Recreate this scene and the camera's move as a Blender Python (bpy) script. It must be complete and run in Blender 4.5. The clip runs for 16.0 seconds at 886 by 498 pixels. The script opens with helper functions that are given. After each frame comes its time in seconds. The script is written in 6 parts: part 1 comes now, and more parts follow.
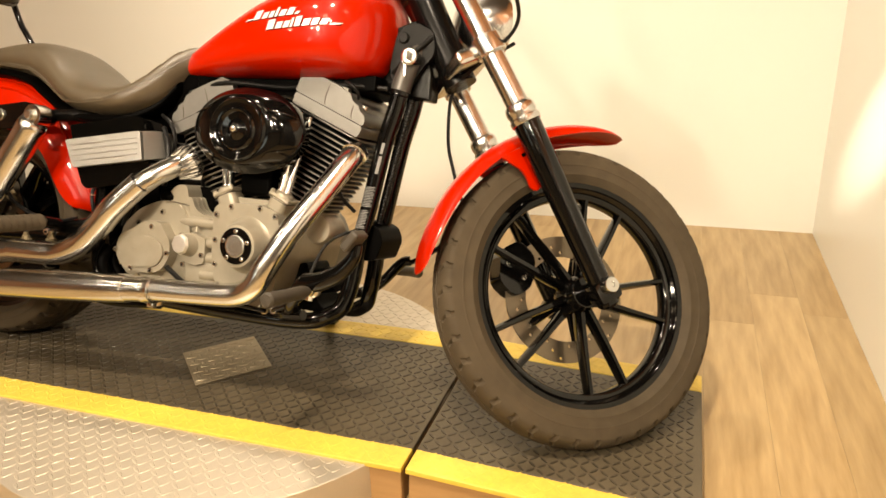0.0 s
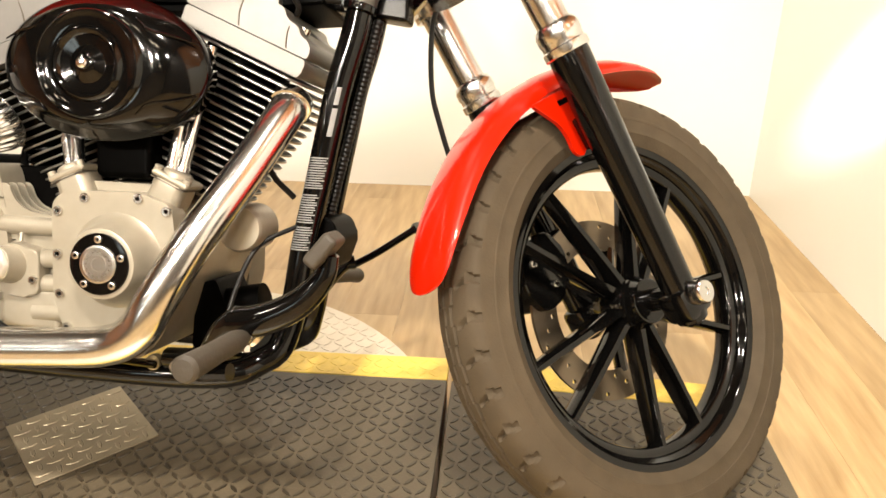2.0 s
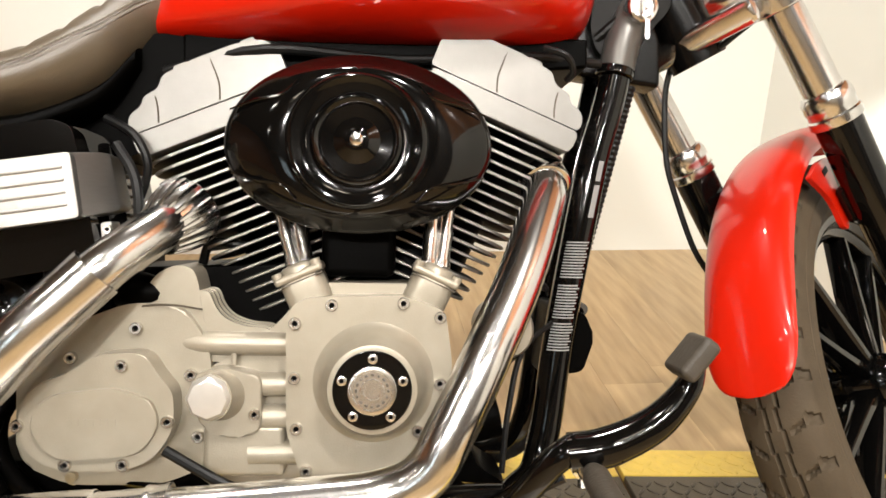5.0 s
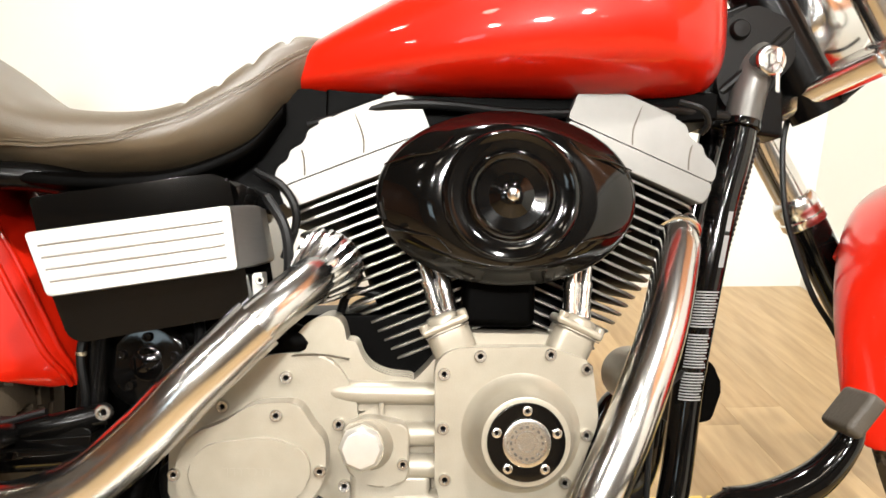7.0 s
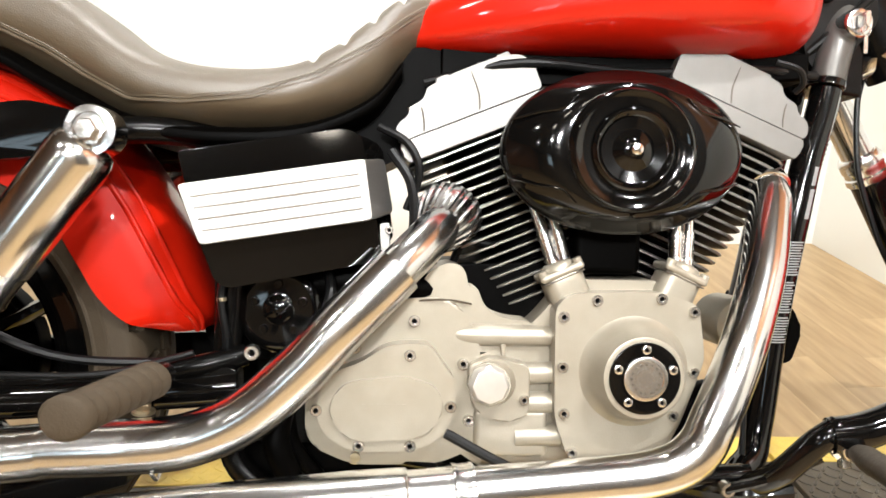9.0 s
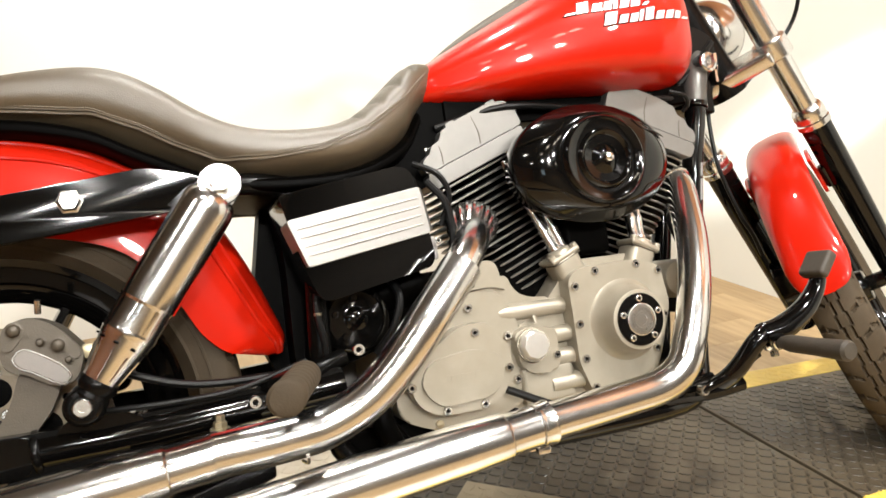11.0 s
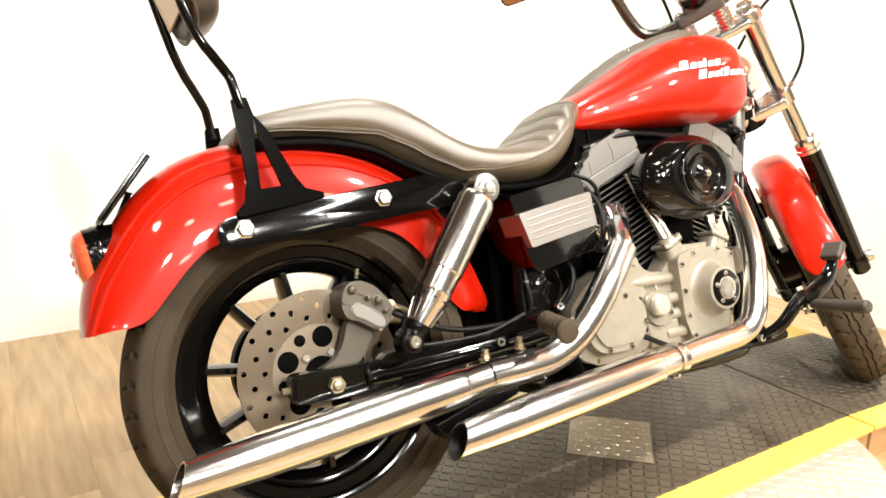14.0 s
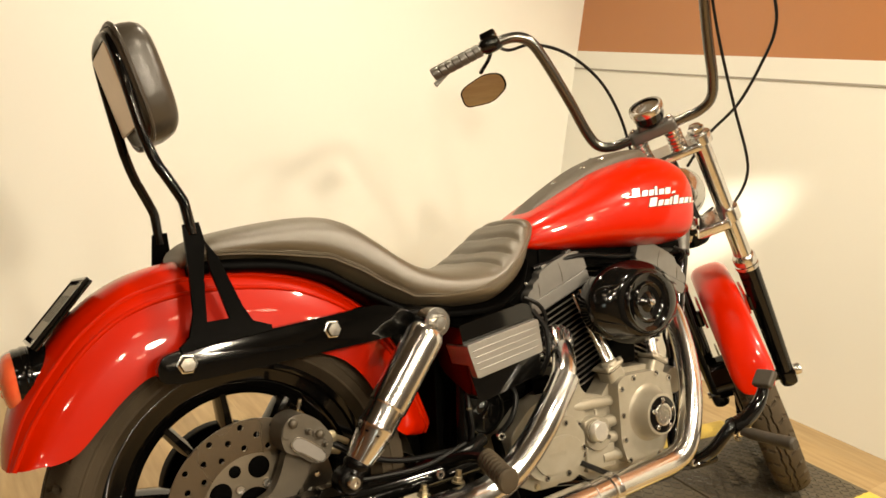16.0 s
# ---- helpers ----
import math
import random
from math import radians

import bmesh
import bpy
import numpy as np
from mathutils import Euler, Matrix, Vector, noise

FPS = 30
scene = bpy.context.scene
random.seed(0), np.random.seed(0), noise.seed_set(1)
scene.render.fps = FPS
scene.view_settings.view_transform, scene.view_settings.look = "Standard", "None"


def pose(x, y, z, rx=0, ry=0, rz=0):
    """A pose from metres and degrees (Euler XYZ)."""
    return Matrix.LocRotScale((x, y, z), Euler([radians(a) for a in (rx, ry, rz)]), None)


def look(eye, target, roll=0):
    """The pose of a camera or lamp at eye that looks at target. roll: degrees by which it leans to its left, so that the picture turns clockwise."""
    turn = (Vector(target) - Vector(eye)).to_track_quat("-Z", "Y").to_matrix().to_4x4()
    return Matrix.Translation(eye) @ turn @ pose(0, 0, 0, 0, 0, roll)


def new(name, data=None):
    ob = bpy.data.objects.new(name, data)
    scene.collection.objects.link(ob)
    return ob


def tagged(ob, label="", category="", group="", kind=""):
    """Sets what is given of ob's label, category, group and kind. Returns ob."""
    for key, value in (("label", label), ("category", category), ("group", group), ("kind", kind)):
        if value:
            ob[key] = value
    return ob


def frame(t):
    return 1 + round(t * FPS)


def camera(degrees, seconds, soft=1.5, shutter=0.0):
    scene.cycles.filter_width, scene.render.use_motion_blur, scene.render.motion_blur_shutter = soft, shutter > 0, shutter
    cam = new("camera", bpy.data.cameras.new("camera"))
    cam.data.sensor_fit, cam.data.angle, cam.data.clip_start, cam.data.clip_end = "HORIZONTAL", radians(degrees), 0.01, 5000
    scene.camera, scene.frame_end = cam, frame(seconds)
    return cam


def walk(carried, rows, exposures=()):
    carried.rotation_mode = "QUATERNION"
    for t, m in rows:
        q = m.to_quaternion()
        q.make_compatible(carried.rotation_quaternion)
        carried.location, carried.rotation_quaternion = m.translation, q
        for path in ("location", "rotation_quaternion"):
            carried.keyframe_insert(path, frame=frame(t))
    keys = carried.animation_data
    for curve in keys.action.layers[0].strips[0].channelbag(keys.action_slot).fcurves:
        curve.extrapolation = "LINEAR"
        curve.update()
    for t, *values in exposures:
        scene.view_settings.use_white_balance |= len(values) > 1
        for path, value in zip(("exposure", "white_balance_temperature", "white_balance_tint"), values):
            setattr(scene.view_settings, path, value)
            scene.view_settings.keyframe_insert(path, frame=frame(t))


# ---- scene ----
cam = camera(62.6, 16.0, 1.6)
PATH = [
    (0, (1.851, -1.401, 0.926), (1.245, 0.374, 0.232), -1.9),
    (0.5, (1.737, -1.253, 0.887), (1.302, 0.567, 0.183), -1.0),
    (1, (1.633, -1.115, 0.834), (1.319, 0.713, 0.086), -0.3),
    (1.5, (1.566, -0.987, 0.804), (1.268, 0.831, 0.024), 0.5),
    (2, (1.446, -0.941, 0.781), (1.296, 0.894, -0.001), 0.4),
    (2.5, (1.306, -0.93, 0.782), (1.336, 0.936, 0.064), 0.5),
    (3, (1.195, -0.908, 0.782), (1.309, 0.968, 0.1), 1.9),
    (3.5, (1.089, -0.846, 0.758), (1.307, 1.039, 0.126), 3.2),
    (4, (1.019, -0.788, 0.752), (1.236, 1.077, 0.062), 1.9),
    (4.2, (0.997, -0.781, 0.752), (1.198, 1.089, 0.07), 1.8),
    (6.3, (0.828, -0.783, 0.797), (1.083, 1.117, 0.228), 1.2),
    (6.5, (0.816, -0.78, 0.794), (1.051, 1.126, 0.233), 1.1),
    (7, (0.779, -0.773, 0.79), (0.949, 1.139, 0.23), 1.3),
    (7.5, (0.738, -0.774, 0.791), (0.84, 1.141, 0.223), 1.4),
    (8, (0.687, -0.777, 0.784), (0.78, 1.123, 0.167), 1.8),
    (8.2, (0.662, -0.767, 0.791), (0.79, 1.113, 0.121), 1.9),
    (10.3, (0.442, -0.942, 0.772), (0.904, 0.933, 0.254), -1.9),
    (10.5, (0.369, -0.953, 0.758), (0.965, 0.898, 0.29), -2.6),
    (11, (0.235, -0.982, 0.778), (0.989, 0.806, 0.297), -2.3),
    (11.5, (0.135, -1.05, 0.804), (0.928, 0.73, 0.351), -0.8),
    (12, (0.021, -1.088, 0.819), (0.781, 0.693, 0.318), -1.3),
    (12.5, (-0.082, -1.092, 0.815), (0.697, 0.675, 0.294), 0.2),
    (13, (-0.224, -1.097, 0.831), (0.688, 0.607, 0.317), -0.4),
    (13.5, (-0.357, -1.096, 0.845), (0.607, 0.568, 0.294), -0.3),
    (14, (-0.425, -1.091, 0.867), (0.603, 0.551, 0.369), 0.6),
    (14.5, (-0.46, -1.086, 0.923), (0.652, 0.541, 0.586), 0.9),
    (15, (-0.468, -1.071, 1.0), (0.601, 0.585, 0.661), 0.1),
    (15.5, (-0.41, -1.026, 1.047), (0.641, 0.631, 0.663), 2.6),
    (16, (-0.418, -1.032, 1.067), (0.746, 0.533, 0.626), 5.8),
]
EXPOSURES = [(0.0, -0.37, 8300, 12), (1.0, -0.24, 7950, 12), (2.0, 0.1, 7000, 11), (2.5, 0.04, 6600, 9), (3.5, -0.31, 6400, 11), (4.2, -0.29, 6350, 11), (6.5, -0.3, 6200, 9), (7.0, 0.05, 6100, 9), (8.0, 0.22, 5800, 9), (10.5, -0.17, 6150, 9), (11.5, -0.07, 6200, 9), (12.5, -0.36, 6300, 9), (13.0, -0.01, 6300, 9), (13.5, 0.17, 6350, 9), (14.0, 0.37, 6300, 9), (14.6, 0.48, 6400, 9), (15.2, -0.16, 7050, 9), (15.5, -0.28, 7300, 9), (16.0, -0.58, 8000, 8)]
walk(cam, [(t, look(eye, target, roll)) for t, eye, target, roll in PATH], EXPOSURES)

# ---- light: warm ceiling lamps, narrow spot added for the side wall's bright patch ----
world = bpy.data.worlds.new("world")
world.use_nodes = True
world.node_tree.nodes["Background"].inputs["Color"].default_value = (1.0, 0.85, 0.65, 1)
world.node_tree.nodes["Background"].inputs["Strength"].default_value = 0.02
scene.world = world
LAMPS = [(-2.3, -3.2, 10), (-0.7, -3.6, 60), (0.95, -3.5, 105), (2.0, -2.9, 62), (-1.3, -1.3, 9), (0.2, -1.2, 33), (1.5, -1.1, 92), (0.65, 0.75, 42)]
for x, y, watts in LAMPS:
    data = bpy.data.lights.new("ceiling_lamp", "AREA")
    data.shape, data.size, data.energy, data.color = "DISK", 0.16, watts, (1.0, 0.945, 0.86)
    lamp_ob = new("ceiling_lamp_light", data)
    lamp_ob.location = (x, y, 2.70)

# added lamp, out of view: its narrow beam draws the bright wall patch
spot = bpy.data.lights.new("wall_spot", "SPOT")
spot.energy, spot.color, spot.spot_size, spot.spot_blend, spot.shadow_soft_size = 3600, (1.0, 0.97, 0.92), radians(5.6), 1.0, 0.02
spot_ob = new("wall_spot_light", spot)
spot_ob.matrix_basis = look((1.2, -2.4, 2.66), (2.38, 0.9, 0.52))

track = bpy.data.lights.new("track_spot", "SPOT")
track.energy, track.color, track.spot_size, track.spot_blend, track.shadow_soft_size = 640, (1.0, 0.935, 0.84), radians(44), 1.0, 0.15
track_ob = new("track_spot_light", track)
track_ob.matrix_basis = look((0.15, -3.75, 2.64), (0.9, 1.2, 0.75))


def lerp(a, b, t):
    return a + (b - a) * t


def interp(rows, x, col):
    """Value of a column of rows (first column rising) at x, by smooth steps."""
    if x <= rows[0][0]:
        return rows[0][col]
    for r0, r1 in zip(rows, rows[1:]):
        if x <= r1[0]:
            t = (x - r0[0]) / (r1[0] - r0[0])
            return lerp(r0[col], r1[col], t)
    return rows[-1][col]


def curve_points(pts, steps=6):
    """A Catmull-Rom line through the points."""
    p = [Vector(q) for q in pts]
    p = [2 * p[0] - p[1]] + p + [2 * p[-1] - p[-2]]
    out = []
    for i in range(1, len(p) - 2):
        for k in range(steps):
            t = k / steps
            out.append(0.5 * (2 * p[i] + (p[i + 1] - p[i - 1]) * t + (2 * p[i - 1] - 5 * p[i] + 4 * p[i + 1] - p[i + 2]) * t * t
                              + (3 * p[i] - p[i - 1] - 3 * p[i + 1] + p[i + 2]) * t ** 3))
    return out + [p[-2]]


def skin(bm, rings, closed=True, cap=True):
    """Faces between rings of points of the same count."""
    vs = [[bm.verts.new(q) for q in ring] for ring in rings]
    n = len(rings[0])
    for a, b in zip(vs, vs[1:]):
        for i in range(n if closed else n - 1):
            j = (i + 1) % n
            bm.faces.new((a[i], a[j], b[j], b[i]))
    if cap and closed:
        bm.faces.new(vs[0][::-1])
        bm.faces.new(vs[-1])
    return vs


def tube(pts, radius, seg=14, steps=6, bm=None, cap=True):
    """A round bar along a smooth line. radius: a number or one for each point."""
    bm = bm or bmesh.new()
    line = curve_points(pts, steps) if len(pts) > 2 and steps > 1 else [Vector(q) for q in pts]
    n = len(line)
    rings, side = [], None
    for i, q in enumerate(line):
        way = (line[min(i + 1, n - 1)] - line[max(i - 1, 0)]).normalized()
        if side is None:
            side = way.orthogonal().normalized()
        side = (side - way * side.dot(way)).normalized()
        up = way.cross(side)
        if isinstance(radius, (list, tuple)):
            f = i / (n - 1) * (len(radius) - 1)
            k = min(int(f), len(radius) - 2)
            r = lerp(radius[k], radius[k + 1], f - k)
        else:
            r = radius
        rings.append([q + r * (math.cos(a) * side + math.sin(a) * up) for a in (2 * math.pi * j / seg for j in range(seg))])
    skin(bm, rings, cap=cap)
    return bm


def lathe(origin, axis, profile, seg=32, bm=None, cap=True):
    """A turned body: profile rows of (radius, height along the axis)."""
    bm = bm or bmesh.new()
    o, ax = Vector(origin), Vector(axis).normalized()
    s = ax.orthogonal().normalized()
    if abs(ax.y) > 0.9:
        s = Vector((1, 0, 0))
    u = ax.cross(s)
    rings = [[o + ax * h + max(r, 1e-4) * (math.cos(a) * s + math.sin(a) * u) for a in (2 * math.pi * j / seg for j in range(seg))] for r, h in profile]
    skin(bm, rings, cap=cap)
    return bm


def prism(poly, v0, v1, bevel=0.003, bm=None, segs=2):
    """A plate: an outline in the lengthwise plane (x, z), thick from y = v0 to v1, with soft edges."""
    own = bmesh.new()
    a = [own.verts.new((x, v0, z)) for x, z in poly]
    b = [own.verts.new((x, v1, z)) for x, z in poly]
    own.faces.new(a)
    own.faces.new(b[::-1])
    for i in range(len(poly)):
        j = (i + 1) % len(poly)
        own.faces.new((a[j], a[i], b[i], b[j]))
    if bevel:
        bmesh.ops.bevel(own, geom=own.edges[:], offset=bevel, segments=segs, affect="EDGES", profile=0.5, clamp_overlap=True)
    return merge(bm, own)


def merge(bm, own):
    if bm is None:
        return own
    me = bpy.data.meshes.new("tmp")
    own.to_mesh(me)
    own.free()
    bm.from_mesh(me)
    bpy.data.meshes.remove(me)
    return bm


def rounded(poly, r, n=4):
    """An outline with its corners rounded."""
    out, m = [], len(poly)
    for i in range(m):
        p, a, b = Vector(poly[i]), Vector(poly[i - 1]), Vector(poly[(i + 1) % m])
        d0, d1 = a - p, b - p
        k = min(r, d0.length * 0.45, d1.length * 0.45)
        s, e = p + d0.normalized() * k, p + d1.normalized() * k
        for j in range(n + 1):
            t = j / n
            out.append(tuple((1 - t) ** 2 * s + 2 * t * (1 - t) * p + t * t * e))
    return out


def box(c, size, m=None, bevel=0.003, bm=None, segs=2):
    own = bmesh.new()
    bmesh.ops.create_cube(own, size=1)
    bmesh.ops.scale(own, vec=size, verts=own.verts)
    if bevel:
        bmesh.ops.bevel(own, geom=own.edges[:], offset=bevel, segments=segs, affect="EDGES", profile=0.5, clamp_overlap=True)
    bmesh.ops.transform(own, matrix=Matrix.Translation(c) @ (m or Matrix.Identity(4)), verts=own.verts)
    return merge(bm, own)


def firm_normals(bm, flat):
    """Corner normals weighed by face area, so that flat faces with bevelled edges stay flat."""
    limit = math.cos(radians(max(flat, 46)))
    weight = {f: f.normal * f.calc_area() for f in bm.faces}
    out = []
    for f in bm.faces:
        for corner in f.loops:
            n = Vector((0, 0, 0))
            for g in corner.vert.link_faces:
                if f.normal.dot(g.normal) > limit:
                    n += weight[g]
            out.append(tuple(n.normalized() if n.length > 0 else f.normal))
    return out


def part(name, bm, material, parent=None, label="", xf=None, flat=35):
    """One mesh object under a thing or a part."""
    if xf is not None:
        bmesh.ops.transform(bm, matrix=xf, verts=bm.verts)
    bmesh.ops.recalc_face_normals(bm, faces=bm.faces)
    me = bpy.data.meshes.new(name)
    for e in bm.edges:
        if len(e.link_faces) == 2 and e.calc_face_angle(0) > radians(flat):
            e.smooth = False
    for f in bm.faces:
        f.smooth = True
    areas = sorted(f.calc_area() for f in bm.faces)
    firm = len(areas) < 1500 and areas[-1] > 12 * areas[len(areas) // 2]
    split = firm_normals(bm, flat) if firm else None
    bm.to_mesh(me)
    bm.free()
    if split:
        me.normals_split_custom_set(split)
    me.materials.append(material)
    ob = new(name, me)
    ob.parent = parent
    if label:
        tagged(ob, label)
    return ob


def thing(name, label, category, m=None, group="", kind=""):
    ob = new(name)
    ob.empty_display_size = 0.05
    if m is not None:
        ob.matrix_basis = m
    return tagged(ob, label, category, group, kind)


def mesh_object(name, bm, material, label="", category="", kind="", flat=35):
    ob = part(name, bm, material, None, "", None, flat)
    return tagged(ob, label, category, "", kind)


# ---- materials ----
def material(name, colour, rough=0.5, metal=0.0, coat=0.0, grain=0.0, grain_size=60.0, bump=0.0, bump_size=200.0, wear=0.0, second=None, stretch=(1, 1, 1), spec=0.5):
    """A surface with colour that varies at two scales, with its own gloss and fine relief."""
    m = bpy.data.materials.new(name)
    m.use_nodes = True
    nt = m.node_tree
    bsdf = nt.nodes["Principled BSDF"]
    bsdf.inputs["Metallic"].default_value = metal
    bsdf.inputs["Roughness"].default_value = rough
    bsdf.inputs["Coat Weight"].default_value = coat
    bsdf.inputs["Coat Roughness"].default_value = 0.04
    bsdf.inputs["Specular IOR Level"].default_value = spec
    tc = nt.nodes.new("ShaderNodeTexCoord")
    mp = nt.nodes.new("ShaderNodeMapping")
    mp.inputs["Scale"].default_value = stretch
    nt.links.new(tc.outputs["Object"], mp.inputs["Vector"])

    def tex(scale, detail):
        n = nt.nodes.new("ShaderNodeTexNoise")
        n.inputs["Scale"].default_value = scale
        n.inputs["Detail"].default_value = detail
        nt.links.new(mp.outputs["Vector"], n.inputs["Vector"])
        return n

    fine, broad = tex(grain_size, 6), tex(grain_size / 12, 3)
    mix = nt.nodes.new("ShaderNodeMix")
    mix.data_type = "RGBA"
    mix.inputs["A"].default_value = (*colour, 1)
    mix.inputs["B"].default_value = (*(second or [c * 0.6 for c in colour]), 1)
    ramp = nt.nodes.new("ShaderNodeMath")
    ramp.operation = "MULTIPLY_ADD"
    ramp.inputs[1].default_value = grain * 1.2
    nt.links.new(fine.outputs["Fac"], ramp.inputs[0])
    ramp2 = nt.nodes.new("ShaderNodeMath")
    ramp2.operation = "MULTIPLY_ADD"
    ramp2.inputs[1].default_value = grain * 1.2
    ramp2.inputs[2].default_value = -grain * 0.85
    nt.links.new(broad.outputs["Fac"], ramp2.inputs[0])
    nt.links.new(ramp2.outputs[0], ramp.inputs[2])
    ramp.use_clamp = True
    nt.links.new(ramp.outputs[0], mix.inputs["Factor"])
    nt.links.new(mix.outputs["Result"], bsdf.inputs["Base Color"])
    if wear:
        w = nt.nodes.new("ShaderNodeMath")
        w.operation = "MULTIPLY_ADD"
        w.inputs[1].default_value = wear
        w.inputs[2].default_value = rough - wear * 0.5
        w.use_clamp = True
        nt.links.new(broad.outputs["Fac"], w.inputs[0])
        nt.links.new(w.outputs[0], bsdf.inputs["Roughness"])
    if bump:
        b = nt.nodes.new("ShaderNodeBump")
        b.inputs["Strength"].default_value = bump
        b.inputs["Distance"].default_value = 0.002
        nt.links.new(tex(bump_size, 4).outputs["Fac"], b.inputs["Height"])
        nt.links.new(b.outputs["Normal"], bsdf.inputs["Normal"])
    return m


RED = material("red_paint", (0.43, 0.0088, 0.0011), 0.34, 0.0, 0.62, 0.25, 900, second=(0.385, 0.0075, 0.001), spec=0.12)
BLACK = material("black_gloss", (0.0016, 0.0015, 0.0014), 0.08, 0, 0.06, 0.2, 60, wear=0.08, second=(0.003, 0.0027, 0.0024), spec=0.34)
SATIN = material("black_frame", (0.0018, 0.0017, 0.0016), 0.24, 0, 0, 0.4, 40, 0.05, 300, wear=0.2, second=(0.005, 0.0045, 0.004), spec=0.14)
COVERBLACK = material("cover_black", (0.0015, 0.0014, 0.0013), 0.06, 0, 0, 0.2, 60, wear=0.05, second=(0.0028, 0.0025, 0.0022), spec=0.45)
CHROME = material("chrome", (0.64, 0.635, 0.62), 0.18, 1.0, 0, 0.2, 30, 0.014, 25, wear=0.08, second=(0.66, 0.68, 0.7))
SILVER = material("polished_aluminium", (0.2, 0.194, 0.182), 0.42, 0.62, 0, 0.5, 45, 0.06, 400, wear=0.2, second=(0.135, 0.13, 0.12))
ZINC = material("zinc_plated_steel", (0.42, 0.36, 0.24), 0.36, 0.85, 0, 0.5, 60, 0.05, 300, wear=0.2, second=(0.3, 0.25, 0.16))
SATINCAP = material("bright_machined_cap", (0.72, 0.7, 0.66), 0.3, 0.75, 0, 0.3, 80)
BRUSHED = material("brushed_silver", (0.36, 0.355, 0.34), 0.46, 1.0, 0, 0.5, 70, 0.2, 250, wear=0.1, second=(0.3, 0.29, 0.27), stretch=(0.3, 1, 6))
CASE = material("engine_case_paint", (0.315, 0.284, 0.226), 0.38, 0.35, 0.1, 0.7, 30, 0.12, 500, wear=0.25, second=(0.2, 0.175, 0.13))
FINS = material("cylinder_fin", (0.28, 0.268, 0.245), 0.3, 0.9, 0, 0.5, 60, 0.1, 300, second=(0.25, 0.235, 0.21))
BARREL = material("cylinder_black", (0.0009, 0.0008, 0.0007), 0.42, 0, 0, 0.4, 60, 0.1, 400, spec=0.025)
LEATHER = material("seat_vinyl", (0.076, 0.057, 0.034), 0.4, 0, 0, 0.6, 30, 0.3, 700, wear=0.16, second=(0.05, 0.038, 0.023), spec=1.0)
PADVINYL = material("pad_vinyl", (0.042, 0.034, 0.025), 0.33, 0, 0, 0.5, 30, 0.9, 35, wear=0.15, second=(0.03, 0.026, 0.02))
BARS = material("dark_chrome", (0.16, 0.15, 0.14), 0.22, 1.0, 0, 0.3, 40, wear=0.1, second=(0.1, 0.095, 0.088))
NECK = material("neck_casting", (0.004, 0.0037, 0.0033), 0.38, 0, 0, 0.4, 40, 0.04, 250, wear=0.15, second=(0.013, 0.012, 0.011), spec=0.12)
SLEEVE = material("worn_neck_metal", (0.1, 0.095, 0.088), 0.36, 0.5, 0, 0.5, 30, 0.06, 250, wear=0.2, second=(0.06, 0.056, 0.05))
BRACKET = material("bracket_black", (0.0014, 0.0013, 0.0012), 0.22, 0, 0, 0.4, 40, 0.05, 300, wear=0.1, second=(0.003, 0.0027, 0.0023), spec=0.025)
THREAD = material("stitching", (0.2, 0.175, 0.14), 0.7)
RUBBER = material("tyre_rubber", (0.036, 0.0265, 0.0165), 0.7, 0, 0, 0.7, 25, 0.25, 300, wear=0.2, second=(0.066, 0.05, 0.032), spec=0.18)
# lighter copy of the tyre rubber, for the front tyre only
FRONTRUB = material("front_tyre_rubber", (0.045, 0.0338, 0.021), 0.7, 0, 0, 0.8, 25, 0.25, 300, wear=0.2, second=(0.085, 0.064, 0.041), spec=0.18)
PEGRUB = material("peg_rubber", (0.032, 0.025, 0.0165), 0.6, 0, 0, 0.6, 60, 0.3, 300, second=(0.055, 0.046, 0.035))
STEEL = material("disc_steel", (0.22, 0.182, 0.137), 0.3, 1.0, 0, 0.5, 40, 0.03, 300, wear=0.15, second=(0.15, 0.12, 0.085))
CARRIER = material("carrier_metal", (0.175, 0.145, 0.107), 0.4, 0.7, 0, 0.5, 30, 0.1, 300, second=(0.13, 0.105, 0.075))
CALIPER = material("caliper_grey", (0.08, 0.066, 0.048), 0.45, 0.3, 0, 0.5, 50, 0.2, 400, second=(0.036, 0.031, 0.024))
BOLT = material("plated_bolt", (0.7, 0.68, 0.64), 0.25, 1.0, 0, 0.4, 80, second=(0.45, 0.42, 0.36))
LABEL = material("sticker_grey", (0.2, 0.2, 0.2), 0.5, 0, 0, 0.3, 200)
LENS = material("tail_lens", (0.8, 0.075, 0.03), 0.2, 0, 0.5, 0.5, 60, second=(0.85, 0.3, 0.12))
DIAL = material("dial_face", (0.11, 0.07, 0.035), 0.4, 0, 0.3, 0.2, 90)
DASHM = material("dash_leather", (0.06, 0.048, 0.034), 0.5, 0, 0, 0.4, 40, 0.3, 600, second=(0.09, 0.073, 0.052))
BADGEGREY = material("badge_pale_grey", (0.2, 0.185, 0.17), 0.45, 0.2, 0, 0.3, 120, 0.1, 500)
REARPLATE = material("plate_metal", (0.55, 0.42, 0.3), 0.3, 0.8, 0, 0.3, 40)
CABLE = material("cable_black", (0.004, 0.004, 0.004), 0.4, 0, 0, 0.3, 90, spec=0.2)
BADGE = material("badge_white_silver", (0.8, 0.79, 0.77), 0.3, 0.3, 0.3, 0.2, 80)
MIRROR = material("mirror_glass", (0.9, 0.88, 0.85), 0.02, 1.0, 0, 0, 30)
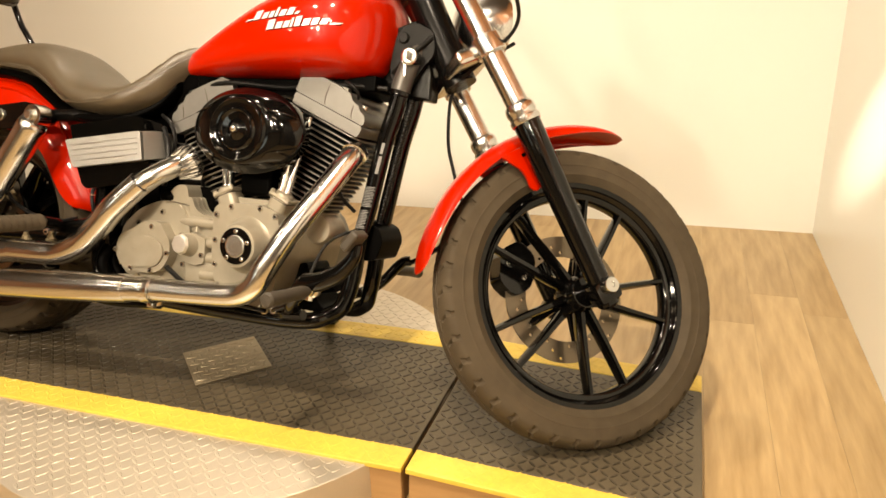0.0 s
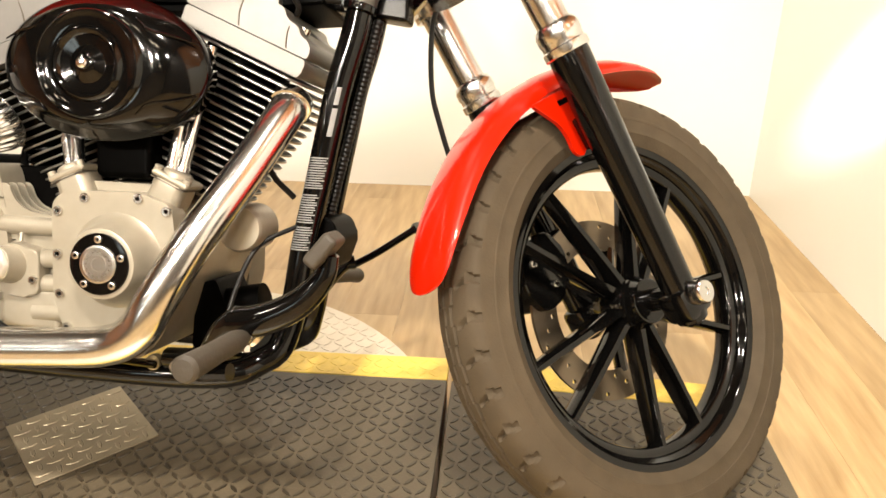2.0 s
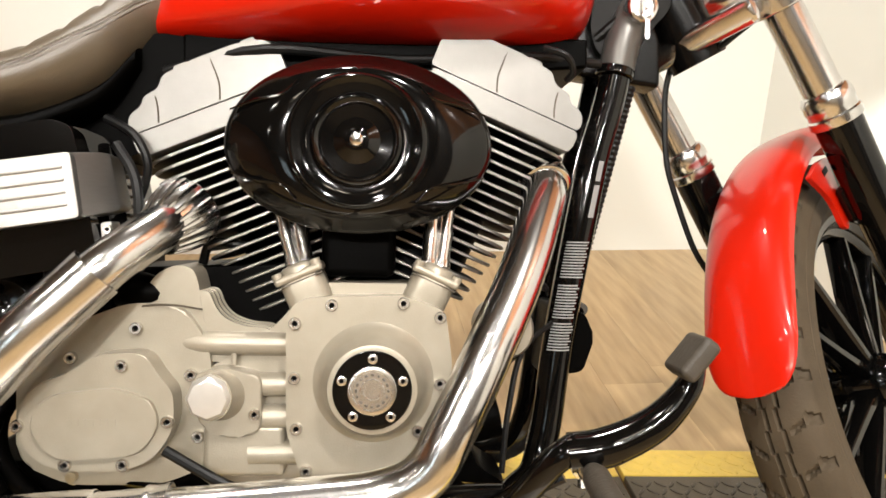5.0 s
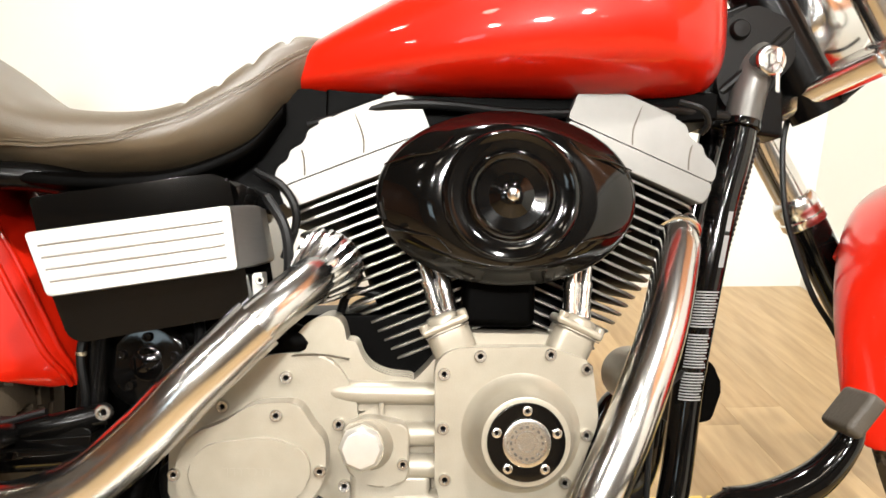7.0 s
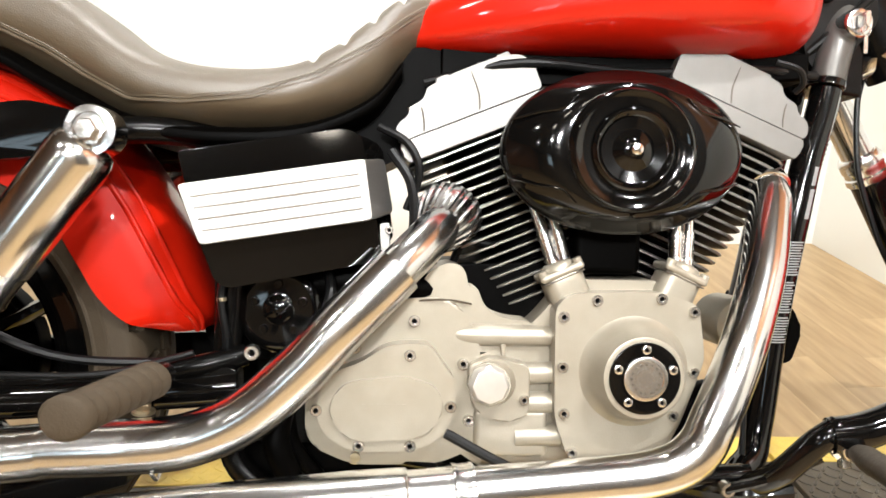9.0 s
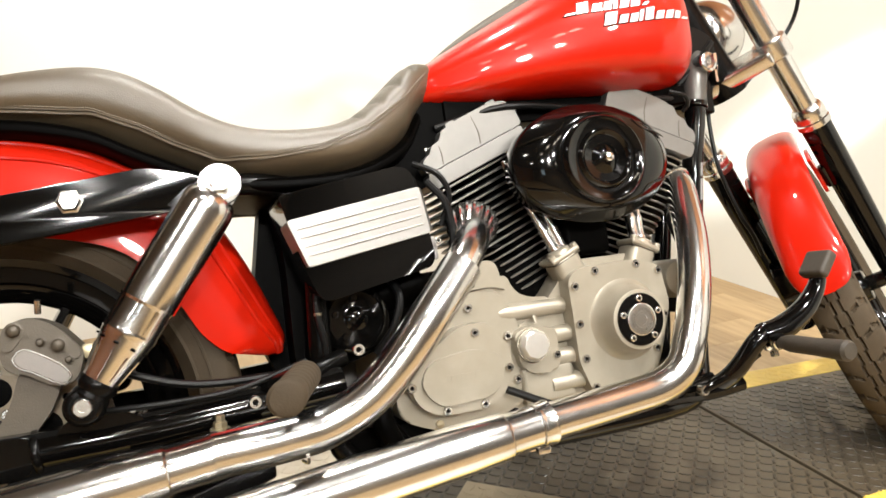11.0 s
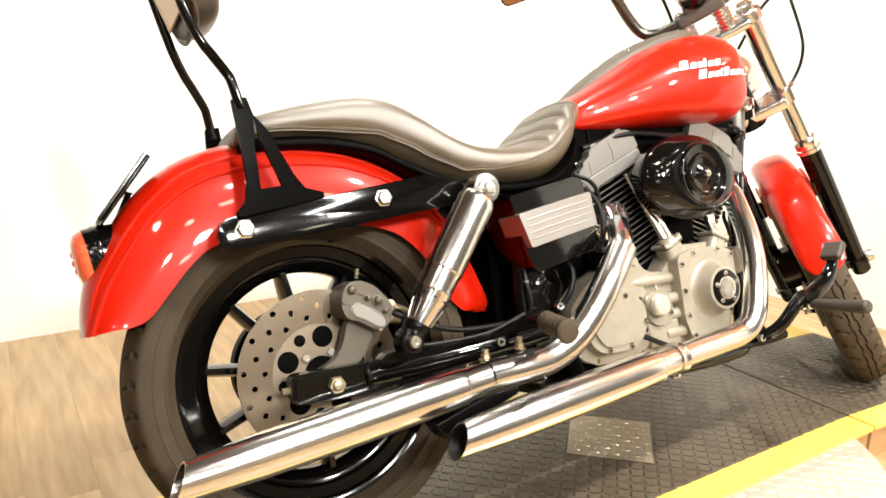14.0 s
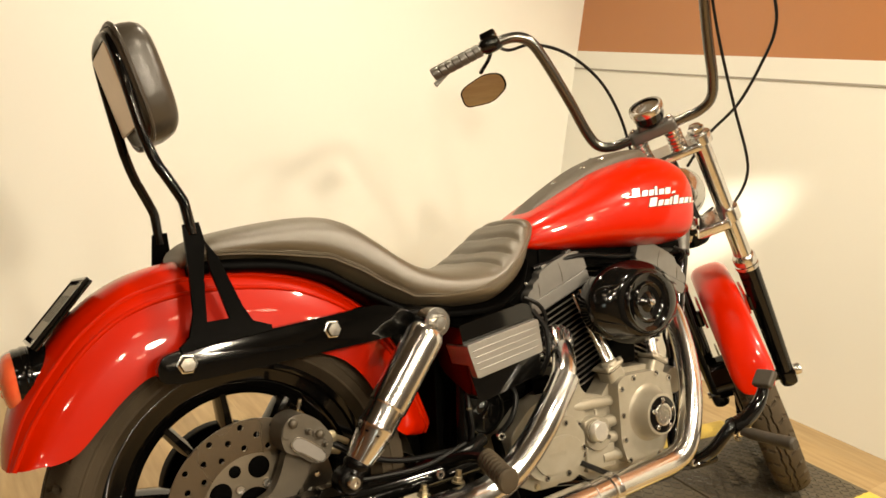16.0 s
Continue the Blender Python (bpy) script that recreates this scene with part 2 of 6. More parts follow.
MAT = material("black_tread_mat", (0.05, 0.038, 0.023), 0.46, 0.0, 0, 1.1, 10, 0.3, 250, wear=0.3, second=(0.105, 0.083, 0.053))
# relief bars, coloured darker than the mat with paler blotches
MATBAR = material("dark_mat_relief", (0.014, 0.0105, 0.0065), 0.33, 0.0, 0, 1.1, 7, 0.15, 250, wear=0.3, second=(0.075, 0.058, 0.037))
YELLOW = material("yellow_stripe", (0.76, 0.54, 0.09), 0.42, 0, 0.1, 0.75, 60, 0.3, 200, wear=0.25, second=(0.5, 0.33, 0.06))
TREADPLATE = material("tread_plate_steel", (0.6, 0.54, 0.45), 0.44, 0.65, 0, 0.5, 16, 0.2, 250, wear=0.25, second=(0.48, 0.43, 0.35))
DULLPLATE = material("dull_tread_plate", (0.34, 0.285, 0.2), 0.42, 0.6, 0, 0.7, 20, 0.2, 250, wear=0.3, second=(0.2, 0.165, 0.115))
WOODSIDE = material("plinth_wood", (0.42, 0.25, 0.11), 0.5, 0, 0, 0.6, 12, 0.2, 120, second=(0.3, 0.16, 0.07), stretch=(1, 1, 8))
WALL = material("wall_panel_cream", (0.78, 0.785, 0.735), 0.3, 0, 0, 0.25, 3.0, 0.05, 30, wear=0.06, second=(0.74, 0.735, 0.665))
BROWN = material("wall_paint_terracotta", (0.44, 0.19, 0.08), 0.26, 0, 0.15, 0.3, 4.0, 0.04, 120, second=(0.36, 0.15, 0.06))
GROOVE = material("panel_trim_grey", (0.34, 0.32, 0.28), 0.5, 0, 0, 0.2, 20)
PLASTER = material("plain_plaster", (0.34, 0.315, 0.285), 0.8, 0, 0, 0.3, 5.0, 0.1, 80)

TANWALL = material("tan_wall_paint", (0.24, 0.185, 0.12), 0.7, 0, 0, 0.3, 5.0, 0.1, 80, second=(0.2, 0.15, 0.095))
UMBER = material("dark_unseen_wall", (0.07, 0.06, 0.05), 0.7, 0, 0, 0.3, 5.0, 0.1, 80)


def wood_material():
    m = material("vinyl_oak_plank", (0.48, 0.335, 0.168), 0.38, 0, 0.15, 1.6, 14.0, 0.15, 120, wear=0.15, second=(0.29, 0.182, 0.077), stretch=(2.6, 0.3, 1))
    nt = m.node_tree
    bsdf = nt.nodes["Principled BSDF"]
    old = bsdf.inputs["Base Color"].links[0].from_socket
    info = nt.nodes.new("ShaderNodeObjectInfo")
    hsv = nt.nodes.new("ShaderNodeHueSaturation")
    val = nt.nodes.new("ShaderNodeMath")
    val.operation = "MULTIPLY_ADD"
    val.inputs[1].default_value = 0.16
    val.inputs[2].default_value = 0.93
    nt.links.new(info.outputs["Random"], val.inputs[0])
    nt.links.new(val.outputs[0], hsv.inputs["Value"])
    nt.links.new(old, hsv.inputs["Color"])
    nt.links.new(hsv.outputs["Color"], bsdf.inputs["Base Color"])
    return m


WOOD = wood_material()


def glow(name, colour, strength):
    m = bpy.data.materials.new(name)
    m.use_nodes = True
    b = m.node_tree.nodes["Principled BSDF"]
    b.inputs["Base Color"].default_value = (*colour, 1)
    b.inputs["Emission Color"].default_value = (*colour, 1)
    b.inputs["Emission Strength"].default_value = strength
    return m


LAMP = glow("lamp_glass", (1.0, 0.86, 0.68), 25)
# unseen ceiling: its dark colour holds down reflections and bounced light
DARKCEIL = material("dark_unseen_ceiling", (0.11, 0.095, 0.075), 0.8, 0, 0, 0.3, 5.0)

# ---- room ----
FLOOR, BACK, RIGHT = -0.10, 1.75, 2.38


def slab(name, lo, hi, mat, label, kind="structure", bevel=0.0):
    c = [(a + b) / 2 for a, b in zip(lo, hi)]
    s = [b - a for a, b in zip(lo, hi)]
    return mesh_object(name, box(c, s, None, bevel), mat, label, "", kind)


slab("wall_north", (-4.5, BACK, FLOOR), (RIGHT + 0.1, BACK + 0.1, 2.75), WALL, "glossy cream wall panel behind the motorcycle")
slab("wall_east", (RIGHT, -1.5, FLOOR), (RIGHT + 0.1, BACK, 1.298), WALL, "glossy cream lower wall beside the front wheel")
slab("wall_east_upper", (RIGHT + 0.004, -1.5, 1.298), (RIGHT + 0.1, BACK, 2.75), BROWN, "terracotta painted upper wall")
# unseen wall end, coloured dark so gloss and chrome reflect less
slab("wall_east_end", (RIGHT + 0.002, -6.0, FLOOR), (RIGHT + 0.1, -1.5, 2.75), UMBER, "unseen end of the side wall, darkened to cut reflections")
slab("trim", (RIGHT - 0.004, -1.5, 1.207), (RIGHT, BACK, 1.215), GROOVE, "thin grey seam strip along the wall panel")
south = bmesh.new()
for lo, hi in (((-4.6, FLOOR), (-2.42, 2.75)), ((-1.6, FLOOR), (RIGHT + 0.1, 2.75)), ((-2.42, FLOOR), (-1.6, 1.72)), ((-2.42, 2.62), (-1.6, 2.75))):
    piece = bpy.data.meshes.new("wall_piece")
    bm = box(((lo[0] + hi[0]) / 2, -6.05, (lo[1] + hi[1]) / 2), (hi[0] - lo[0], 0.1, hi[1] - lo[1]), None, 0.0)
    bm.to_mesh(piece)
    bm.free()
    south.from_mesh(piece)
    bpy.data.meshes.remove(piece)
mesh_object("wall_south", south, TANWALL, "tan painted wall across the room", "", "structure")
DAYLIGHT = glow("daylight_outside", (0.8, 0.95, 1.0), 5)
window = slab("window_1", (-2.42, -6.075, 1.72), (-1.6, -6.065, 1.76), PLASTER, "small high window with pale daylight behind it")
for lo, hi in (((-2.42, 2.58), (-1.6, 2.62)), ((-2.42, 1.76), (-2.38, 2.58)), ((-1.64, 1.76), (-1.6, 2.58)), ((-2.03, 1.76), (-1.99, 2.58))):
    part("window_frame", box(((lo[0] + hi[0]) / 2, -6.07, (lo[1] + hi[1]) / 2), (hi[0] - lo[0], 0.03, hi[1] - lo[1]), None, 0.002), PLASTER, window)
slab("backdrop", (-2.6, -6.3, 1.5), (-1.4, -6.29, 2.8), DAYLIGHT, "pale daylight outside the window")
slab("wall_west", (-4.6, -6.0, FLOOR), (-4.5, BACK + 0.1, 2.75), BROWN, "terracotta painted wall at the far end")
slab("ceiling", (-4.6, -6.1, 2.75), (RIGHT + 0.1, BACK + 0.1, 2.85), DARKCEIL, "unseen ceiling, kept dark to lower reflections and bounce")
floor = slab("floor", (-4.5, -6.0, FLOOR - 0.1), (RIGHT, BACK, FLOOR - 0.004), WOODSIDE, "light oak vinyl plank floor")

# ---- platform: turntable, runway mats ----
TABLE = (0.772, 0.029, 0.588)
table = thing("turntable", "round turntable topped with silver diamond tread plate", "turntable", pose(TABLE[0], TABLE[1], FLOOR))
part("table_top", lathe((0, 0, 0), (0, 0, 1), [(TABLE[2] - 0.004, 0.0), (TABLE[2], 0.004), (TABLE[2], 0.09), (TABLE[2] - 0.003, 0.093), (0.02, 0.093)], 96), TREADPLATE, table)


def tread_bars(inside, x0, x1, y0, y1, z, pitch, length, width, height, turn=0.0):
    """Raised lens-shaped bars of tread plate, crosswise by turns, as one mesh."""
    verts, faces = [], []
    ny, nx = int((y1 - y0) / pitch) + 1, int((x1 - x0) / pitch) + 1
    for i in range(nx):
        for j in range(ny):
            x, y = x0 + (i + 0.5) * pitch, y0 + (j + 0.5) * pitch
            if not inside(x, y):
                continue
            a = radians(45 if (i + j) % 2 else -45) + turn
            c, s = math.cos(a), math.sin(a)
            k = len(verts)
            for k2, lift in ((1.0, 0.0), (0.72, height)):
                for dx, dy in ((-0.5, 0), (-0.24, -0.5), (0.24, -0.5), (0.5, 0), (0.24, 0.5), (-0.24, 0.5)):
                    px, py = dx * length * (1 if lift == 0 else 0.88), dy * width * k2
                    verts.append((x + c * px - s * py, y + s * px + c * py, z + lift))
            faces += [(k + q, k + (q + 1) % 6, k + 6 + (q + 1) % 6, k + 6 + q) for q in range(6)] + [tuple(range(k + 6, k + 12))]
    me = bpy.data.meshes.new("tread_bars")
    me.from_pydata(verts, [], faces)
    return me


def add_bars(name, me, mat, parent):
    me.materials.append(mat)
    ob = new(name, me)
    ob.parent = parent
    return tagged(ob, "", "", "", "stuff")


add_bars("tread_bar", tread_bars(lambda x, y: math.hypot(x, y) < TABLE[2] - 0.012 and (y + TABLE[1] < -0.268 or y + TABLE[1] > 0.328),
                                 -0.588, 0.588, -0.588, 0.588, 0.0928, 0.0225, 0.026, 0.007, 0.0013, radians(12)), TREADPLATE, table)

MATS = ((-0.62, 1.3585), (1.3675, 1.941))
for n, (xa, xb) in enumerate(MATS):
    run = thing("runway_section", "low wooden runway with black tread mat and yellow edge stripes", "runway", pose(xa, 0, 0, 0, 3.4 * n, 0) @ pose(-xa, 0, 0), "runway sections under the motorcycle")
    part("plinth", box(((xa + xb) / 2, 0.03, -0.0555), (xb - xa - 0.01, 0.58, 0.085), None, 0.003), WOODSIDE, run, "wood-faced plinth side")
    mat_plate = part("tread_mat", box(((xa + xb) / 2, 0.0255, -0.0065), (xb - xa, 0.447, 0.013), None, 0.002), MAT, run, "black diamond tread mat")
    part("edge_stripe", box(((xa + xb) / 2, -0.2335, -0.0062), (xb - xa, 0.069, 0.0125), None, 0.002), YELLOW, run, "yellow edge stripe")
    part("edge_stripe", box(((xa + xb) / 2, 0.2895, -0.0062), (xb - xa, 0.079, 0.0125), None, 0.002), YELLOW, run, "yellow edge stripe")
    add_bars("tread_bar", tread_bars(lambda x, y: True, xa + 0.004, xb - 0.018, -0.195, 0.232, -0.0002, 0.0205, 0.0235, 0.0062, 0.0018, radians(4)), MATBAR, run)
    add_bars("stripe_bar", tread_bars(lambda x, y: True, xa + 0.004, xb - 0.018, -0.262, -0.212, -0.0002, 0.0225, 0.024, 0.006, 0.0009, radians(8)), YELLOW, run)
    add_bars("stripe_bar", tread_bars(lambda x, y: True, xa + 0.004, xb - 0.018, 0.254, 0.315, -0.0002, 0.0225, 0.024, 0.006, 0.0009, radians(8)), YELLOW, run)

patch = thing("tread_plate_square", "loose square of silver diamond plate lying on the mat", "metal plate", pose(0.75, 0.028, 0.0018, 0, 0, 45.5))
part("sheet", box((0, 0, 0.002), (0.192, 0.192, 0.003), None, 0.0008), DULLPLATE, patch)
add_bars("tread_bar", tread_bars(lambda x, y: max(abs(x), abs(y)) < 0.082, -0.09, 0.09, -0.09, 0.09, 0.0033, 0.0225, 0.026, 0.007, 0.0016, radians(40)), DULLPLATE, patch)

# ---- motorcycle: lengthwise x, to its left y, up z, leaned on its stand ----
LEAN_SIDE = 17.0
BIKE = pose(0.75, 0, 0, 0, 0.6, 0) @ pose(-0.75, 0, 0) @ pose(0, 0.03, 0, 0, 0, -3) @ pose(0, 0, 0, -LEAN_SIDE, 0, 0)
bike = thing("motorcycle", "red cruiser motorcycle with black wheels leaning on its stand", "motorcycle", BIKE)
HUB_R = Vector((0.023, 0.0, 0.312))
RAKE_UP = Vector((-0.4848, 0, 0.8746))
FENDER_HUB = Vector((1.6395, 0.0, 0.328))
HUB_F = FENDER_HUB + Vector((-0.001, 0.006, -0.03))
RAKE_FWD = Vector((0.8746, 0, 0.4848))
PIVOT = Vector((1.594, 0, 0.303))
HEAD = Vector((1.445, 0.035, 0.652))
STEER = Matrix.Translation(HEAD) @ Matrix.Rotation(radians(5), 4, Vector((0.7232, -0.5625, 0.4009))) @ Matrix.Translation(-HEAD)
STEER = STEER @ Matrix.Translation(PIVOT) @ Matrix.Rotation(radians(42), 4, RAKE_UP) @ Matrix.Translation(-PIVOT)


def fork(k, v, f=0.0):
    """A point of the front end: k up along the fork from the axle, v to the left, f ahead, before steering."""
    return (FENDER_HUB if k > 0.2 else HUB_F) + RAKE_UP * k + Vector((0, v, 0)) + RAKE_FWD * f


def tyre(hub, profile, grooves, low, seg=720):
    """A tyre with cut tread: profile rows of (radius, side offset), every row finer near the crown."""
    bm = bmesh.new()
    vs = []
    for i in range(seg):
        a = 2 * math.pi * i / seg
        row = []
        for r, v in profile:
            d = r - (grooves(i * 360 / seg, v) if r > low else 0.0)
            row.append(bm.verts.new((hub.x + d * math.cos(a), hub.y + v, hub.z + d * math.sin(a))))
        vs.append(row)
    for i in range(seg):
        p, q = vs[i], vs[(i + 1) % seg]
        for j in range(len(profile) - 1):
            bm.faces.new((p[j], p[j + 1], q[j + 1], q[j]))
    return bm


def tyre_profile(bead, crown, half, n=44):
    """Rows across a tyre from bead to bead, with two fine ribs on the sidewall."""
    rows = [(bead - 0.004, -half * 0.72), (bead + 0.004, -half * 0.86), (lerp(bead, crown, 0.13), -half * 0.93), (lerp(bead, crown, 0.15), -half * 0.965), (lerp(bead, crown, 0.19), -half * 0.965), (lerp(bead, crown, 0.21), -half * 0.955),
            (lerp(bead, crown, 0.4), -half * 0.992), (lerp(bead, crown, 0.41), -half * 1.008), (lerp(bead, crown, 0.45), -half * 1.008), (lerp(bead, crown, 0.46), -half * 0.998)]
    r0 = lerp(bead, crown, 0.62)
    side = len(rows) - 1
    for i in range(n + 1):
        a = radians(-88 + 176 * i / n)
        rows.append((r0 + (crown - r0) * math.cos(a) ** 0.75, half * 0.985 * math.sin(a)))
    return rows + [(r, -v) for r, v in rows[side::-1]]


def wheel(name, hub, bead, crown, half, xf, label, spoke_w, phase, spread, depth, shoulder, rubber):
    ob = part(name, lathe(hub, (0, 1, 0), [(0.03, -half * 0.95), (0.034, -half * 0.9), (0.036, -half * 0.62), (0.039, -half * 0.56), (0.041, -half * 0.4), (0.041, half * 0.4), (0.039, half * 0.56), (0.036, half * 0.62), (0.034, half * 0.9), (0.03, half * 0.95)], 32), BLACK, bike, label, xf)

    def cut(value, width, depth):
        """Depth of a groove with sloping sides."""
        return depth * max(0.0, min(1.0, (width / 2 - abs(value - width / 2)) / 0.3))

    def grooves(deg, v):
        x = abs(v) / half
        side = 0 if v > 0 else 4.5
        lane = (deg + side) % 9
        if abs(v - (0.14 if lane < 4.5 else 0.2) * half) < 0.05 * half or abs(v + (0.2 if lane < 4.5 else 0.14) * half) < 0.05 * half:
            return 0.007
        if 0.34 < x < 0.66:
            return cut((deg + side + (x - 0.3) * 5) % 9, 1.4, 0.006)
        if 0.72 < x < shoulder:
            return cut((deg + side + 3.2 - (x - 0.7) * 4) % 9, 2.2, 0.0075)
        return 0.0

    part("tyre", tyre(hub, tyre_profile(bead, crown, half), grooves, lerp(bead, crown, 0.625)), rubber, ob, "worn black rubber tyre", xf, 25)
    h = half * 0.8
    e = h / 0.062
    half_rim = [(bead + 0.008, -h), (bead + 0.009, -h + 0.004 * e), (bead + 0.001, -h + 0.008 * e), (bead - 0.007, -h + 0.01 * e), (bead - 0.009, -h + 0.02 * e), (bead - depth * 0.5, -h + 0.023 * e),
                (bead - depth * 0.55, -h + 0.033 * e), (bead - depth * 0.9, -h + 0.037 * e), (bead - depth, -h + 0.046 * e)]
    rim = half_rim + [(r, -v) for r, v in half_rim[::-1]]
    inner = [(r - 0.007, v) for r, v in rim]
    part("rim", lathe(hub, (0, 1, 0), rim + inner[::-1], 96, cap=False), BLACK, ob, "gloss black cast rim", xf, 60)
    for p in range(5):
        for side in (-1, 1):
            a0 = radians(72 * p + phase + side * (spread + 2))
            a1 = radians(72 * p + phase + side * spread)
            rows = []
            for k in range(5):
                t = k / 4
                r, a = lerp(0.03, bead - depth + 0.004, t), lerp(a0, a1, t)
                c = hub + Vector((math.cos(a) * r, 0, math.sin(a) * r))
                tang = Vector((-math.sin(a), 0, math.cos(a)))
                w, d = lerp(spoke_w, spoke_w * 0.72, t), lerp(half * 0.42, half * 0.32, t)
                rows.append([c + tang * w * q + Vector((0, d * e, 0)) for q, e in ((-0.5, -1), (0.5, -1), (1, -0.5), (1, 0.5), (0.5, 1), (-0.5, 1), (-1, 0.5), (-1, -0.5))])
            bm = bmesh.new()
            skin(bm, rows)
            part("spoke", bm, BLACK, ob, "", xf)
    return ob


rear = wheel("rear_wheel", HUB_R, 0.244, 0.319, 0.086, None, "black cast rear wheel with paired spokes", 0.0135, 116, 17, 0.056, 0.93, RUBBER)
front = wheel("front_wheel", HUB_F, 0.252, 0.331, 0.049, STEER, "black cast front wheel with paired spokes", 0.0095, 0, 12, 0.03, 0.965, FRONTRUB)


def holed_ring(c, r0, r1, v0, v1, n, rows, hole):
    """A brake disc with rows of drilled holes."""
    bm = bmesh.new()
    m = len(rows)
    edges = [r0] + [(a + b) / 2 for a, b in zip(rows, rows[1:])] + [r1]
    for i in range(n):
        for j, rr in enumerate(rows):
            a0, a1 = 2 * math.pi * i / n, 2 * math.pi * (i + 1) / n
            am = (a0 + a1) / 2
            outer = [(edges[j], a0), (edges[j], am), (edges[j], a1), (rr, a1), (edges[j + 1], a1), (edges[j + 1], am), (edges[j + 1], a0), (rr, a0)]
            po = [(r * math.cos(a), r * math.sin(a)) for r, a in outer]
            has = (i + j * 2) % 4 == 0 if m == 3 and n == 60 else (i + j * 2) % m == 0
            cx, cz = rr * math.cos(am), rr * math.sin(am)
            hr = hole if has else hole * 0.02
            pi_ = []
            for q in po:
                d = Vector((q[0] - cx, q[1] - cz)).normalized()
                pi_.append((cx + d.x * hr, cz + d.y * hr))
            a = [bm.verts.new((c.x + x, v0, c.z + z)) for x, z in po]
            b = [bm.verts.new((c.x + x, v0, c.z + z)) for x, z in pi_]
            for k in range(8):
                bm.faces.new((a[k], a[(k + 1) % 8], b[(k + 1) % 8], b[k]))
            if not has:
                bm.faces.new(b[::-1])
    bmesh.ops.remove_doubles(bm, verts=bm.verts, dist=0.00005)
    ext = bmesh.ops.extrude_face_region(bm, geom=bm.faces[:])
    bmesh.ops.translate(bm, vec=(0, v1 - v0, 0), verts=[g for g in ext["geom"] if isinstance(g, bmesh.types.BMVert)])
    return bm


def bolt(c, axis, r=0.007, h=0.006, hexed=False):
    if hexed:
        return lathe(c, axis, [(r, 0), (r, h * 0.85), (r * 0.85, h), (0.0002, h)], 6)
    return lathe(c, axis, [(r, 0), (r, h * 0.8), (r * 0.86, h), (r * 0.5, h), (r * 0.48, h * 0.55), (0.0002, h * 0.55)], 14)


OUT = (0, -1, 0)


def bolts(parent, v, spots, r=0.007, h=0.006, mat=None, hexed=False, xf=None, name="bolt"):
    for u, w in spots:
        part(name, bolt((u, v, w), OUT, r, h, hexed), mat or BOLT, parent, "", xf)
        if not hexed:
            # flat black disc stands in for shade inside the bolt head
            part("socket", lathe((u, v - h * 0.5, w), OUT, [(r * 0.46, 0), (r * 0.46, h * 0.12), (0.0002, h * 0.12)], 6), BARREL, parent, "", xf)


# belt pulley on the far side
part("belt_pulley", lathe(HUB_R, (0, 1, 0), [(0.03, 0.07), (0.05, 0.085), (0.098, 0.088), (0.106, 0.08), (0.114, 0.08), (0.116, 0.084), (0.116, 0.112), (0.108, 0.114), (0.104, 0.096), (0.04, 0.1)], 48), BARREL, rear, "black belt pulley")

# brake discs
disc = part("rear_brake_disc", holed_ring(HUB_R, 0.088, 0.147, -0.099, -0.094, 60, (0.1, 0.119, 0.136), 0.0056), STEEL, rear, "drilled steel brake disc")
part("disc_carrier", lathe(HUB_R, OUT, [(0.034, 0.06), (0.094, 0.088), (0.096, 0.0965), (0.095, 0.0972), (0.04, 0.0972), (0.03, 0.0972)], 48), CARRIER, rear, "bare metal disc carrier")
part("hub_flange", lathe(HUB_R, OUT, [(0.03, 0.03), (0.105, 0.045), (0.108, 0.055), (0.1, 0.06), (0.03, 0.06)], 40), BARREL, rear)
for k in range(10):
    a = radians(36 * k + 10)
    r, d = (0.019, 0.064) if k % 2 == 0 else (0.0105, 0.07)
    part("carrier_hole", lathe(HUB_R + Vector((d * math.cos(a), -0.0972, d * math.sin(a))), OUT, [(r, 0), (r - 0.0006, 0.0006), (0.0002, 0.0006)], 28), BARREL, rear)
for k in range(5):
    a = radians(72 * k + 58)
    part("carrier_bolt", bolt(HUB_R + Vector((0.04 * math.cos(a), -0.097, 0.04 * math.sin(a))), OUT, 0.008, 0.006), BOLT, rear)
part("hub_opening", lathe(HUB_R + Vector((0, -0.0965, 0)), OUT, [(0.031, 0), (0.03, 0.0012), (0.0002, 0.0012)], 28), BARREL, rear)
fdisc = part("front_brake_disc", holed_ring(HUB_F, 0.098, 0.146, 0.062, 0.067, 36, (0.108, 0.122, 0.136), 0.004), STEEL, front, "drilled steel brake disc", STEER)
for k in range(5):
    a = radians(72 * k)
    d = Vector((math.cos(a), 0, math.sin(a)))
    part("disc_arm", tube([HUB_F + d * 0.03 + Vector((0, 0.05, 0)), HUB_F + d * 0.104 + Vector((0, 0.0645, 0))], 0.011, 8, 1), BLACK, front, "", STEER)

